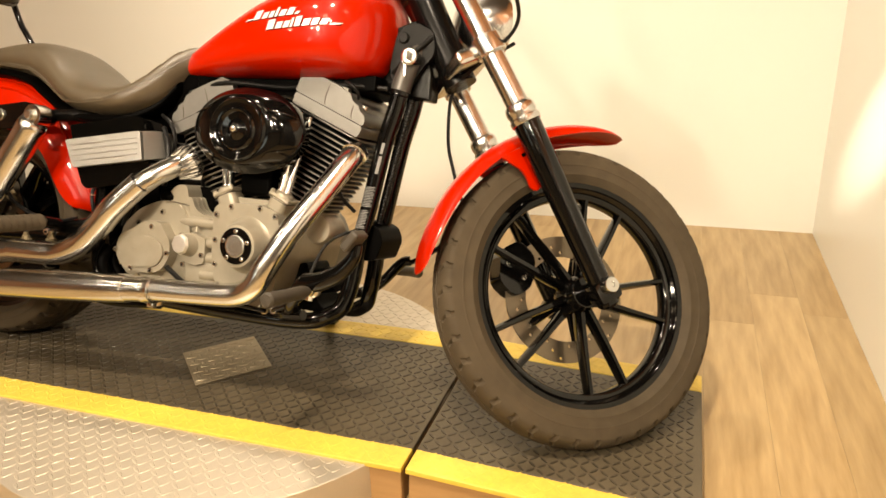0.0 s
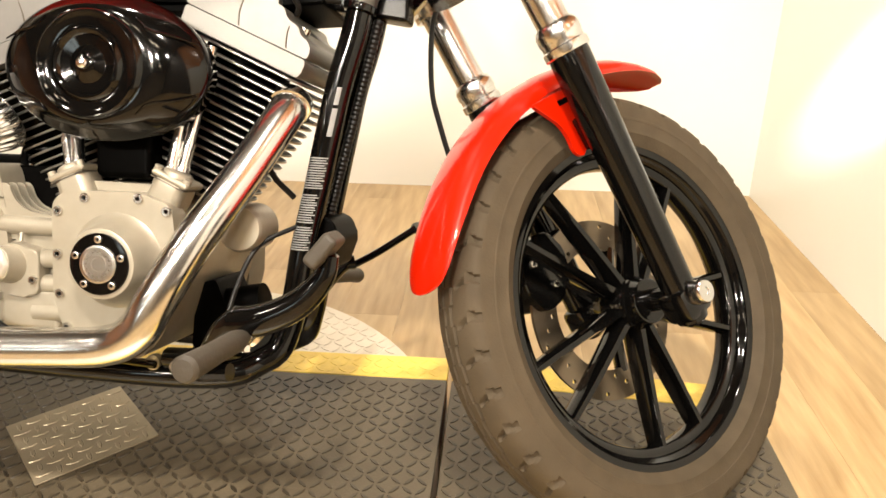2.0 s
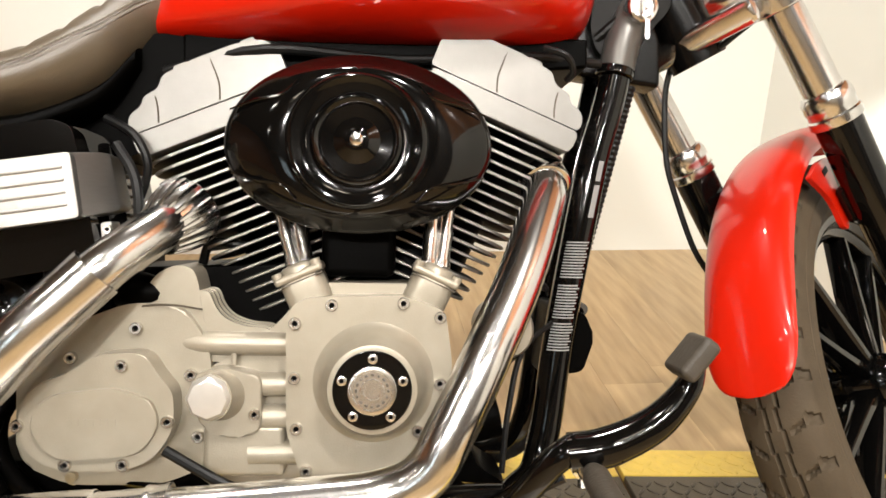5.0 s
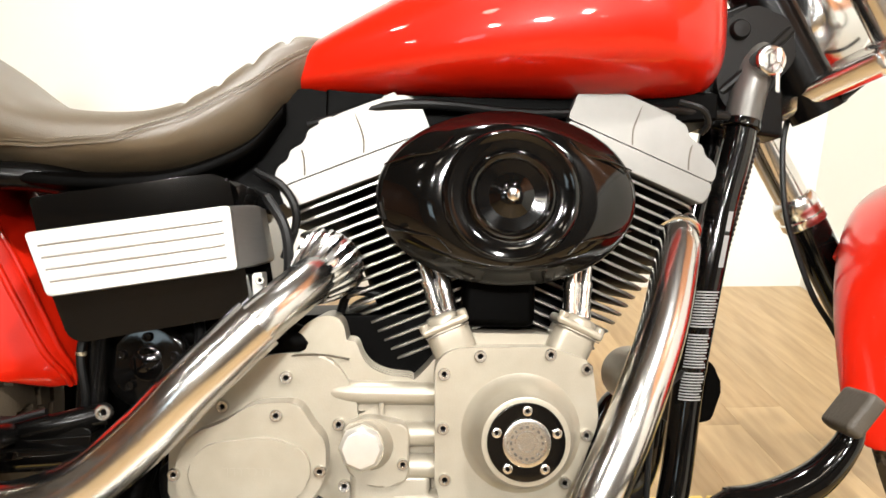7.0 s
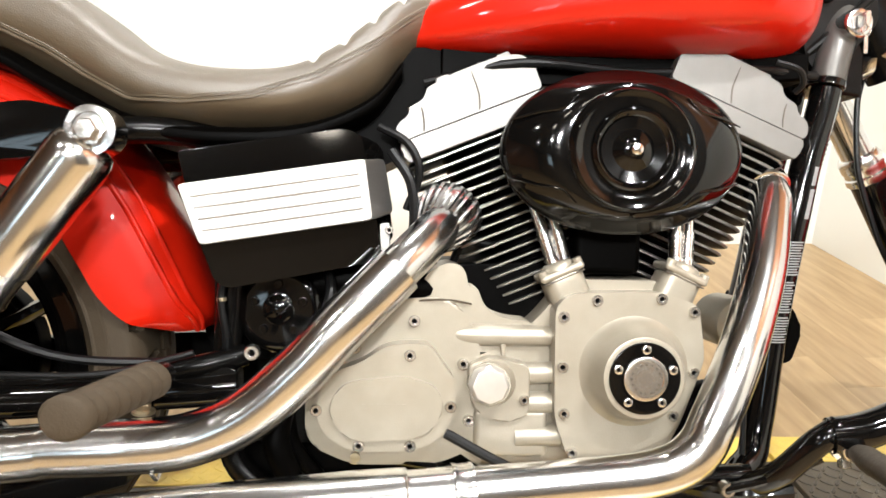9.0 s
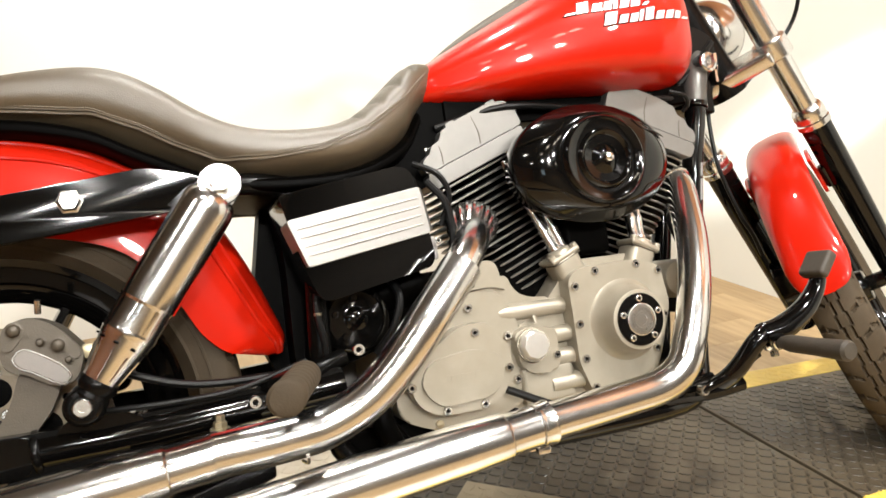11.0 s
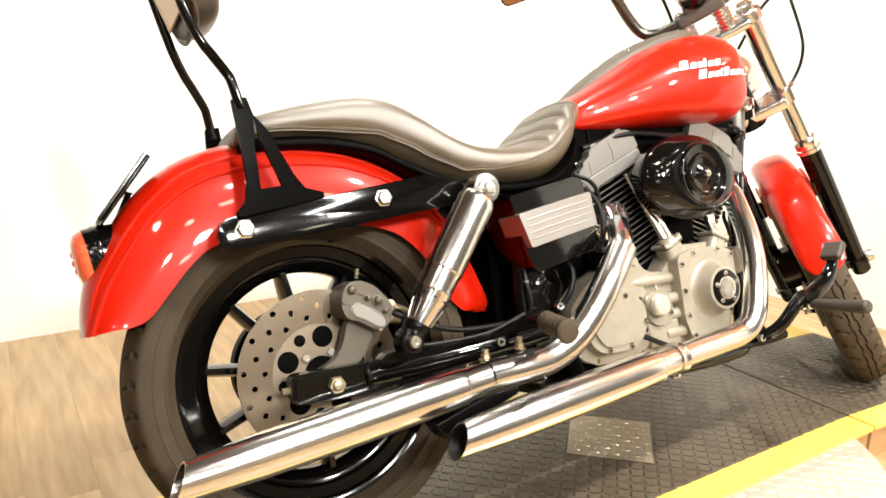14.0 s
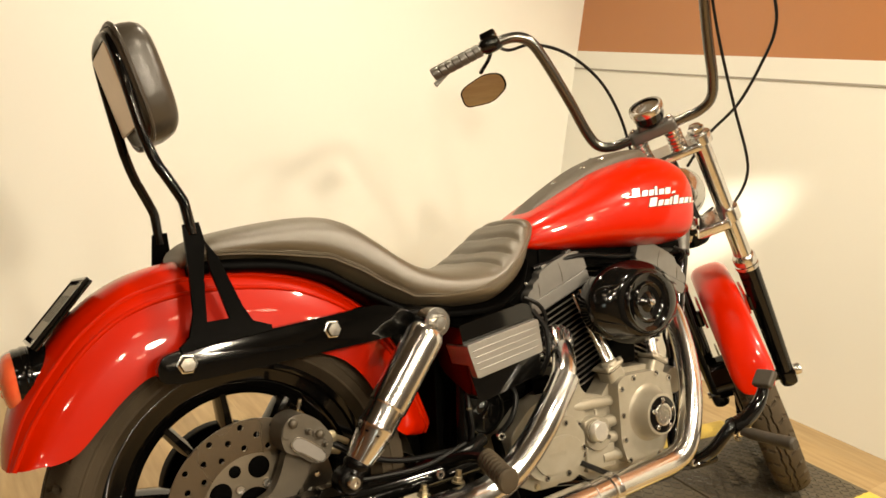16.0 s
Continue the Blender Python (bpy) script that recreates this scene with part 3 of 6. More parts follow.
# frame
frame_ = part("frame", tube([(1.262, 0, 0.735), (1.2, 0, 0.74), (0.9, 0, 0.735), (0.66, 0, 0.67), (0.5, 0, 0.6)], 0.024), SATIN, bike, "satin black tubular frame")
for s in (-1, 1):
    part("down_tube", tube([(1.258, s * 0.012, 0.83), (1.243, s * 0.034, 0.785), (1.231, s * 0.045, 0.746), (1.2185, s * 0.046, 0.68), (1.2, s * 0.047, 0.61), (1.186, s * 0.048, 0.535), (1.174, s * 0.048, 0.467), (1.157, s * 0.052, 0.37), (1.14, s * 0.058, 0.25), (1.11, s * 0.08, 0.2), (1.0, s * 0.12, 0.18), (0.5, s * 0.125, 0.185)], 0.0195), BLACK, frame_)
    part("seat_post", tube([(0.5, s * 0.125, 0.185), (0.455, s * 0.12, 0.24), (0.45, s * 0.115, 0.4), (0.47, s * 0.11, 0.58), (0.52, s * 0.06, 0.63), (0.6, s * 0.02, 0.66)], 0.0165), SATIN, frame_)
    part("seat_rail", tube([(0.47, s * 0.105, 0.6), (0.38, s * 0.125, 0.615), (0.28, s * 0.14, 0.61)], 0.016), SATIN, frame_)
part("steering_head", tube([fork(0.50, 0, -0.052), fork(0.745, 0, -0.052)], 0.037, 24, 1), SATIN, frame_, "black steering head")
part("neck_gusset", prism([(1.13, 0.72), (1.29, 0.70), (1.29, 0.76), (1.24, 0.88), (1.19, 0.86), (1.14, 0.79)], -0.026, 0.026, 0.006), SATIN, frame_)
part("neck_cover", prism(rounded([(1.192, 0.775), (1.198, 0.745), (1.222, 0.722), (1.246, 0.73), (1.272, 0.772), (1.298, 0.8), (1.292, 0.85), (1.245, 0.872), (1.205, 0.85)], 0.014), -0.04, 0.04, 0.01, None, 3), NECK, frame_, "dark cast steering neck")
part("neck_bolt", lathe((1.222, -0.039, 0.836), (0, -1, 0), [(0.013, 0), (0.013, 0.006), (0.0105, 0.009), (0.0002, 0.0095)], 18), NECK, frame_)
part("neck_web", tube([(1.2, -0.036, 0.756), (1.225, -0.044, 0.778), (1.262, -0.045, 0.812), (1.29, -0.038, 0.838)], 0.0065, 10, 4), NECK, frame_)
part("neck_sleeve", tube([(1.257, -0.02, 0.815), (1.244, -0.036, 0.782), (1.232, -0.0435, 0.747), (1.224, -0.0455, 0.712)], [0.021, 0.0225, 0.0225, 0.0225], 20, 4), SLEEVE, frame_, "worn grey neck sleeve")
part("sleeve_ring", lathe((1.2245, -0.0454, 0.716), (-0.2, -0.02, -1), [(0.0225, -0.003), (0.0245, -0.001), (0.0245, 0.007), (0.021, 0.01)], 24), BLACK, frame_)


def tube_at(w):
    """A point of the right down tube at height w."""
    rows = ((0.25, 1.14, -0.058), (0.37, 1.157, -0.052), (0.467, 1.174, -0.048), (0.535, 1.186, -0.048), (0.61, 1.2, -0.047), (0.68, 1.2185, -0.046), (0.746, 1.231, -0.045))
    return Vector((interp(rows, w, 1), interp(rows, w, 2), w))


def sticker_bar(w0, w1, a0, a1):
    """A printed bar bent round the right side of the down tube."""
    bm = bmesh.new()
    rings = []
    for w in (w0, w1):
        c = tube_at(w)
        rings.append([c + Vector((0.0201 * math.sin(radians(a)), -0.0201 * math.cos(radians(a)), 0)) for a in [lerp(a0, a1, k / 8) for k in range(9)]])
    skin(bm, rings, False, False)
    return bm


for block, (lo, hi, a0, a1) in enumerate(((0.455, 0.50, -52, 38), (0.405, 0.448, -52, 30), (0.365, 0.398, -50, 36))):
    w = lo
    while w < hi:
        part("sticker_bar", sticker_bar(w, w + 0.0018, a0, a1 - 14 * ((int(w * 1000) * 7) % 5) / 5), LABEL, frame_)
        w += 0.0036
part("sticker_block", sticker_bar(0.53, 0.57, 8, 30), LABEL, frame_, "pale sticker")
part("sticker_block", sticker_bar(0.575, 0.60, 8, 28), LABEL, frame_, "pale sticker")

# ignition switch
ign = part("ignition_switch", lathe((1.25, -0.042, 0.79), OUT, [(0.02, 0), (0.02, 0.028), (0.017, 0.031), (0.013, 0.031), (0.012, 0.028), (0.0002, 0.028)], 24), CHROME, bike, "chrome ignition switch with key")
part("key", prism(rounded([(1.2475, 0.782), (1.2525, 0.782), (1.2535, 0.80), (1.2465, 0.80)], 0.002), -0.09, -0.072, 0.0006), BOLT, ign)
part("key_ring", tube([Vector((1.25 + 0.006 * math.sin(a), -0.086, 0.776 + 0.007 * math.cos(a))) for a in (2 * math.pi * k / 12 for k in range(13))], 0.0008, 6, 2), BOLT, ign)
part("key_tag", prism(rounded([(1.2475, 0.746), (1.2525, 0.746), (1.2525, 0.769), (1.2475, 0.769)], 0.002), -0.087, -0.0855, 0.0005), BOLT, ign)

# ---- engine ----
engine = part("engine", prism(rounded([(0.71, 0.25), (0.72, 0.34), (0.78, 0.37), (0.82, 0.40), (0.86, 0.45), (0.98, 0.45), (1.005, 0.42), (1.01, 0.33), (0.985, 0.24), (0.95, 0.2), (0.8, 0.19)], 0.02), -0.135, 0.13, 0.008), CASE, bike, "cream painted V-twin engine cases")
cam_cover = part("cam_cover", prism(rounded([(0.836, 0.42), (0.852, 0.434), (0.876, 0.437), (0.962, 0.439), (1.008, 0.424), (1.017, 0.36), (0.99, 0.285), (0.972, 0.25), (0.93, 0.232), (0.856, 0.238), (0.838, 0.29)], 0.012), -0.166, -0.13, 0.006), CASE, engine, "cream cam cover")
part("timer_boss", lathe((0.931, -0.164, 0.345), OUT, [(0.074, -0.003), (0.067, 0.001), (0.061, 0.005), (0.0563, 0.012), (0.0525, 0.022), (0.0492, 0.034), (0.0465, 0.04), (0.043, 0.041), (0.03, 0.041)], 48), CASE, engine)
timer = part("timer_cover", lathe((0.931, -0.2045, 0.345), OUT, [(0.041, 0), (0.041, 0.0025), (0.04, 0.0035), (0.0255, 0.0035), (0.0002, 0.003)], 48), BLACK, engine, "black round timer cover with polished centre")
part("timer_badge", lathe((0.931, -0.2078, 0.345), OUT, [(0.0255, 0), (0.0255, 0.002), (0.0245, 0.003), (0.0205, 0.003), (0.0198, 0.0022), (0.0125, 0.0022), (0.012, 0.003), (0.009, 0.003), (0.0085, 0.0022), (0.0002, 0.0022)], 40), BOLT, engine, "polished ringed badge")
for k in range(16):
    a = 2 * math.pi * k / 16
    part("badge_mark", box((0.931 + 0.0165 * math.cos(a), -0.2102, 0.345 + 0.0165 * math.sin(a)), (0.0035 if k % 3 else 0.002, 0.0006, 0.0022), Matrix.Rotation(math.pi / 2 - a, 4, "Y"), 0), CALIPER, engine)
bolts(engine, -0.2078, [(0.931 + 0.033 * math.cos(radians(90 + 72 * k)), 0.345 + 0.033 * math.sin(radians(90 + 72 * k))) for k in range(5)], 0.0052, 0.003, BOLT, name="timer_screw")
bolts(engine, -0.164, [(0.846, 0.408), (0.885, 0.428), (0.962, 0.431), (1.002, 0.416), (0.846, 0.349), (0.849, 0.294), (1.003, 0.344), (0.98, 0.292), (0.86, 0.248), (0.955, 0.246)], 0.0068, 0.006, name="cover_screw")
for u, tilt in ((0.855, 1), (0.989, -1)):
    m = Matrix.Rotation(radians(-24 * tilt), 4, "Y")
    foot = Vector((u, -0.128, 0.44))
    part("tappet_cover", box(foot, (0.05, 0.05, 0.05), m, 0.014, None, 4), CASE, engine)
    part("tappet_flange", box(foot + m @ Vector((0, 0, 0.021)), (0.056, 0.052, 0.01), m, 0.0045, None, 3), CASE, engine)
    part("tappet_seam", box(foot + m @ Vector((0, -0.001, 0.0145)), (0.051, 0.05, 0.0014), m, 0), CALIPER, engine)
    part("tappet_collar", lathe(foot + m @ Vector((0, -0.004, 0.024)), m @ Vector((0, 0, 1)), [(0.021, 0), (0.02, 0.006), (0.016, 0.009), (0.012, 0.0095)], 24), CASE, engine)
    for du in (-0.0225, 0.0225):
        part("tappet_bolt", lathe(foot + m @ Vector((du, -0.019, 0.024)), m @ Vector((0, 0, 1)), [(0.0058, 0), (0.0058, 0.006), (0.0045, 0.007), (0.0002, 0.007)], 10), CASE, engine)
trans = part("transmission_case", prism(rounded([(0.545, 0.25), (0.545, 0.35), (0.6, 0.40), (0.66, 0.425), (0.72, 0.425), (0.75, 0.38), (0.76, 0.25), (0.7, 0.225), (0.6, 0.225)], 0.02), -0.142, 0.12, 0.009), CASE, engine, "cream transmission case")
# black block behind the case stands in for shade in its cavities
part("case_gap", prism([(0.60, 0.37), (0.62, 0.46), (0.86, 0.47), (0.86, 0.33), (0.74, 0.25)], -0.085, 0.1, 0.004), BARREL, engine)
part("case_top", prism(rounded([(0.668, 0.385), (0.674, 0.43), (0.688, 0.456), (0.71, 0.468), (0.73, 0.464), (0.736, 0.444), (0.739, 0.42), (0.744, 0.398), (0.756, 0.389), (0.84, 0.388), (0.84, 0.36), (0.70, 0.36)], 0.012, 4), -0.134, -0.05, 0.009, None, 3), CASE, engine)
part("case_seam", tube([(0.662, -0.1345, 0.419), (0.69, -0.1455, 0.4235), (0.715, -0.1455, 0.4235), (0.74, -0.1345, 0.418)], 0.0012, 6, 4), CALIPER, engine)
for v in (-0.131, -0.115, -0.099, -0.083, -0.067):
    part("case_rib", prism(rounded([(0.715, 0.438), (0.747, 0.44), (0.754, 0.42), (0.766, 0.407), (0.786, 0.4), (0.815, 0.398), (0.815, 0.38), (0.72, 0.38)], 0.008, 4), v - 0.0025, v + 0.0025, 0.0018), CASE, engine)
part("case_web", tube([(0.69, -0.112, 0.384), (0.715, -0.126, 0.382), (0.75, -0.1325, 0.381), (0.84, -0.135, 0.381)], [0.011, 0.0135, 0.0135, 0.013], 18, 5), CASE, engine)
part("case_nipple", tube([(0.778, -0.148, 0.372), (0.7785, -0.15, 0.36)], 0.0032, 8, 1), CASE, engine)
part("breather_hose", tube([(0.718, -0.06, 0.45), (0.73, -0.075, 0.486), (0.745, -0.075, 0.492), (0.775, -0.07, 0.487)], 0.0055, 10, 4), CABLE, engine)
# short black tube beside the case top
part("rubber_boot", tube([(0.645, -0.10, 0.432), (0.67, -0.118, 0.436), (0.70, -0.115, 0.432)], [0.018, 0.022, 0.016], 14, 4), BARREL, engine)
part("filler_block", prism(rounded([(0.735, 0.35), (0.765, 0.358), (0.81, 0.35), (0.81, 0.287), (0.775, 0.279), (0.742, 0.295)], 0.012, 3), -0.158, -0.1, 0.009), CASE, engine)
bolts(engine, -0.157, [(0.803, 0.308)], 0.0062, 0.006, name="cover_screw")
side = part("transmission_cover", prism(rounded([(0.558, 0.297), (0.572, 0.34), (0.61, 0.352), (0.64, 0.374), (0.69, 0.376), (0.705, 0.352), (0.72, 0.335), (0.722, 0.295), (0.7, 0.262), (0.67, 0.25), (0.6, 0.25), (0.57, 0.268)], 0.02), -0.172, -0.14, 0.007), CASE, engine, "cream transmission side cover")
part("cover_panel", prism(rounded([(0.572, 0.298), (0.59, 0.331), (0.66, 0.34), (0.7, 0.327), (0.708, 0.3), (0.688, 0.268), (0.6, 0.262)], 0.016), -0.178, -0.17, 0.004), CASE, engine)
for k in range(7):
    part("cover_lettering_bar", box((0.616 + 0.0075 * k, -0.1782, 0.303), (0.005, 0.0008, 0.0075), None, 0), CASE, engine)
bolts(engine, -0.170, [(0.667, 0.362), (0.561, 0.298), (0.61, 0.257), (0.669, 0.257), (0.715, 0.303)], 0.0068, 0.006, name="cover_screw")
bolts(engine, -0.14, [(0.672, 0.398), (0.731, 0.347), (0.739, 0.279), (0.603, 0.365)], 0.007, 0.008, name="cover_screw")
for u, w in ((0.672, 0.398), (0.731, 0.347), (0.739, 0.279)):
    part("screw_boss", lathe((u, -0.12, w), OUT, [(0.0165, 0), (0.0145, 0.019), (0.012, 0.0215), (0.0002, 0.022)], 20), CASE, engine)
cap = part("oil_filler_neck", tube([(0.77, -0.12, 0.325), (0.764, -0.155, 0.328), (0.759, -0.174, 0.3295)], [0.033, 0.0305, 0.0255, 0.025], 24, 3), CASE, engine)
part("oil_cap", lathe((0.759, -0.172, 0.3295), OUT, [(0.0245, 0), (0.0245, 0.005), (0.0238, 0.009), (0.0205, 0.0135), (0.0195, 0.014), (0.0002, 0.0138)], 8), SATINCAP, engine, "bright faceted oil filler plug", None, 20)
for u, w, r in ((0.79, 0.338, 0.0135), (0.79, 0.302, 0.0135), (0.795, 0.262, 0.014)):
    part("oil_passage", tube([(u, -0.14, w - 0.002), (0.85, -0.142, w)], r, 16, 1), CASE, engine)
part("sump_block", box((0.79, -0.1, 0.265), (0.09, 0.1, 0.06), None, 0.008), CASE, engine)
part("primary_cover", prism(rounded([(0.48, 0.25), (0.5, 0.38), (0.62, 0.41), (0.95, 0.44), (1.0, 0.38), (1.0, 0.25), (0.93, 0.2), (0.55, 0.21)], 0.05), 0.13, 0.205, 0.015), SILVER, engine, "polished primary cover on the far side")
part("oil_pan", prism(rounded([(0.47, 0.245), (0.74, 0.235), (0.83, 0.215), (0.83, 0.175), (0.5, 0.172), (0.465, 0.2)], 0.012, 3), -0.115, 0.1, 0.008), BARREL, engine, "black oil pan under the transmission")
part("dipstick_tube", tube([(0.52, -0.15, 0.3), (0.515, -0.165, 0.26), (0.53, -0.16, 0.22)], 0.016, 14, 4), BARREL, engine)
part("oil_line", tube([(0.71, -0.165, 0.27), (0.78, -0.175, 0.235), (0.84, -0.17, 0.212)], 0.006, 10, 4), CABLE, engine)

CRANK_AXIS = Vector((0.904, 0, 0.30))
for sgn in (-1, 1):
    tilt = radians(22.5) * sgn
    ax = Vector((math.sin(tilt), 0, math.cos(tilt)))
    CRANK = CRANK_AXIS + ax * (0.02 if sgn > 0 else 0.0)
    cross = Vector((math.cos(tilt), 0, -math.sin(tilt)))
    turn = Matrix.Rotation(tilt, 4, "Y")
    nm = "front" if sgn > 0 else "rear"
    cyl = part(nm + "_cylinder", lathe(CRANK + ax * 0.12, ax, [(0.064, 0), (0.066, 0.25)], 32), BARREL, engine, "black cylinder with bright machined fins")
    for k in range(17):
        d = 0.147 + 0.0128 * k
        half = lerp(0.074, 0.112, min(1, k / 11)) if k < 12 else 0.118
        c = CRANK + ax * d
        outline = rounded([(-half, -0.088), (half, -0.088), (half, 0.088), (-half, 0.088)], 0.03, 3)
        bm = bmesh.new()
        rings = []
        for off, z in ((0.0015, -0.0022), (0, -0.0012), (0, 0.0012), (0.0015, 0.0022)):
            rings.append([turn @ Vector((x * (1 - off / half), y * (1 - off / half), z)) + c for x, y in outline])
        skin(bm, rings)
        fin = part("fin", bm, FINS, cyl)
        fin.data.materials.append(BARREL)
        for f in fin.data.polygons:
            f.material_index = 1 if len(f.vertices) > 4 else 0
    def block(outline, y0, y1, bev):
        bm = prism([(x * -sgn, z) for x, z in outline], y0, y1, bev)
        bmesh.ops.transform(bm, matrix=Matrix.Translation(CRANK) @ turn, verts=bm.verts)
        return bm

    head = part(nm + "_rocker_box", block(rounded([(-0.114, 0.357), (-0.117, 0.372), (-0.115, 0.385), (0.073, 0.385), (0.072, 0.357)], 0.005, 2), -0.102, 0.1, 0.003), SILVER, engine, "cast aluminium rocker box")
    part("rocker_cover", block(rounded([(-0.115, 0.3858), (-0.1155, 0.398), (-0.108, 0.409), (-0.092, 0.4125), (-0.088, 0.4215), (-0.066, 0.425), (-0.060, 0.4365), (-0.02, 0.4415), (0.03, 0.4415), (0.062, 0.436), (0.076, 0.42), (0.076, 0.3858)], 0.006, 3), -0.1005, 0.098, 0.007), SILVER, head)
    for q, top in ((-0.078, 0.418), (-0.004, 0.436)):
        bm = tube([(-sgn * (q - 0.004), -0.1003, 0.388), (-sgn * q, -0.1006, 0.398), (-sgn * (q + 0.003), -0.1006, 0.41), (-sgn * (q + 0.0035), -0.0995, top)], 0.0011, 6, 3)
        bmesh.ops.transform(bm, matrix=Matrix.Translation(CRANK) @ turn, verts=bm.verts)
        part("rocker_seam", bm, CALIPER, head)
    for q in (-0.036, 0.045):
        part("rocker_tab", block(rounded([(q - 0.01, 0.42), (q - 0.009, 0.4445), (q + 0.009, 0.4445), (q + 0.01, 0.42)], 0.003, 2), -0.094, -0.074, 0.003), SILVER, head)
    for q in (0.085 * sgn, -0.05 * sgn):
        part("rocker_bolt", lathe(CRANK + ax * 0.417 + cross * q + Vector((0, -0.068, 0)), ax, [(0.008, 0), (0.008, 0.008), (0.006, 0.009), (0.0002, 0.009)], 12), BOLT, head)
    rod_foot = Vector((0.848 if sgn < 0 else 0.996, -0.133, 0.468))
    for q, d in ((0.045, 0.006), (0.02, -0.008)):
        low = rod_foot + Vector((-sgn * d, 0.004 if d < 0 else 0, 0))
        top = CRANK + ax * 0.345 + cross * (-sgn * q) + Vector((0, -0.086, 0))
        rod = part("pushrod_tube", tube([top, low], 0.0078, 14, 1), CHROME, engine, "chrome pushrod tube")
        way = (top - low).normalized()
        part("tube_seal", lathe(low, way, [(0.0105, 0), (0.0105, 0.007), (0.0088, 0.009), (0.0088, 0.034), (0.0096, 0.036), (0.0096, 0.042)], 14), CHROME, rod)
part("intake_block", box((0.91, -0.06, 0.515), (0.085, 0.12, 0.12), None, 0.01), BARREL, engine, "black intake body between the cylinders")
part("carburettor", lathe((0.91, -0.06, 0.56), OUT, [(0.04, 0), (0.04, 0.06), (0.05, 0.075)], 24), BARREL, engine)
part("horn_cover", lathe((1.082, -0.05, 0.395), OUT, [(0.034, 0), (0.034, 0.06), (0.03, 0.068), (0.0002, 0.07)], 28), CASE, engine, "cream round engine breather cover")
# bracket stretched into a black block that stands in for shadow under the tank
part("top_bracket", prism([(0.7, 0.69), (1.0, 0.695), (1.18, 0.71), (1.18, 0.745), (0.7, 0.74)], -0.08, 0.08, 0.004), BARREL, engine)
part("wiring_loom", tube([(0.68, -0.08, 0.69), (0.8, -0.1, 0.715), (0.95, -0.09, 0.71), (1.1, -0.085, 0.72), (1.2, -0.06, 0.72)], 0.006, 10, 5), CABLE, engine)
part("cable_clip", tube([(1.12, -0.11, 0.725), (1.145, -0.118, 0.715), (1.155, -0.11, 0.7), (1.15, -0.1, 0.69)], 0.004, 8, 4), CABLE, engine)

# added black filler: closes the view through below the seat nose
part("seat_frame_cover", prism(rounded([(0.5, 0.60), (0.56, 0.64), (0.66, 0.735), (0.76, 0.735), (0.74, 0.66), (0.66, 0.60), (0.6, 0.57)], 0.01), -0.075, 0.075, 0.004), BARREL, bike, "black filler block under the seat nose")

starter = part("starter_cover", lathe((0.507, -0.062, 0.405), OUT, [(0.056, 0), (0.055, 0.04), (0.05, 0.048), (0.043, 0.05), (0.041, 0.046), (0.02, 0.046), (0.016, 0.05), (0.0002, 0.051)], 36), BLACK, bike, "round black cover below the battery box")
for k in range(5):
    a = radians(72 * k + 18)
    part("cover_screw", bolt((0.507 + 0.031 * math.cos(a), -0.108, 0.405 + 0.031 * math.sin(a)), OUT, 0.0055, 0.005), BLACK, starter)
part("battery_cable", tube([(0.56, -0.1, 0.47), (0.572, -0.13, 0.43), (0.556, -0.135, 0.385), (0.53, -0.12, 0.35)], 0.0062, 10, 5), CABLE, starter)
part("ground_strap", tube([(0.45, -0.13, 0.46), (0.446, -0.142, 0.42), (0.452, -0.14, 0.375), (0.448, -0.13, 0.34)], 0.0048, 8, 5), CABLE, starter)
part("cable_tie", lathe((0.4465, -0.141, 0.418), (0, 0, 1), [(0.0058, 0), (0.0058, 0.004)], 10), ZINC, starter)

# shift linkage and hoses under the transmission cover
link = part("shift_rod", tube([(0.6, -0.13, 0.235), (0.7, -0.14, 0.222), (0.82, -0.145, 0.207), (0.98, -0.15, 0.2)], 0.0055, 10, 4), BLACK, engine, "black linkage rod under the cases")
for u, w in ((0.605, 0.235), (0.97, 0.2)):
    part("rod_end", lathe((u, -0.128, w), OUT, [(0.011, 0), (0.011, 0.012), (0.006, 0.013), (0.006, 0.02), (0.0002, 0.0205)], 12), ZINC, link)
part("vent_hose", tube([(0.545, -0.09, 0.34), (0.525, -0.135, 0.3), (0.53, -0.14, 0.25), (0.56, -0.13, 0.205)], 0.0105, 12, 5), BARREL, engine)

# air cleaner
air = bmesh.new()
cen = Vector((0.911, 0, 0.601))
rows = [(0.128, 0.082, -0.115), (0.139, 0.092, -0.125), (0.1425, 0.0955, -0.145), (0.144, 0.097, -0.152), (0.144, 0.097, -0.160), (0.1415, 0.0945, -0.167), (0.136, 0.09, -0.172),
        (0.118, 0.083, -0.186), (0.098, 0.077, -0.1955), (0.082, 0.0735, -0.199), (0.0735, 0.0705, -0.1995), (0.0705, 0.0685, -0.2045), (0.067, 0.066, -0.2065), (0.063, 0.063, -0.2055), (0.059, 0.059, -0.203),
        (0.0485, 0.0485, -0.2025), (0.0455, 0.0455, -0.207), (0.043, 0.043, -0.2085), (0.04, 0.04, -0.207), (0.037, 0.037, -0.2035), (0.024, 0.024, -0.2015), (0.0135, 0.0135, -0.2075), (0.011, 0.011, -0.209), (0.0004, 0.0004, -0.2092)]
skin(air, [[cen + Vector((rx * math.cos(a), v, rz * math.sin(a))) for a in (2 * math.pi * j / 72 for j in range(72))] for rx, rz, v in rows])
cleaner = part("air_cleaner", air, BLACK, bike, "gloss black oval air cleaner cover")
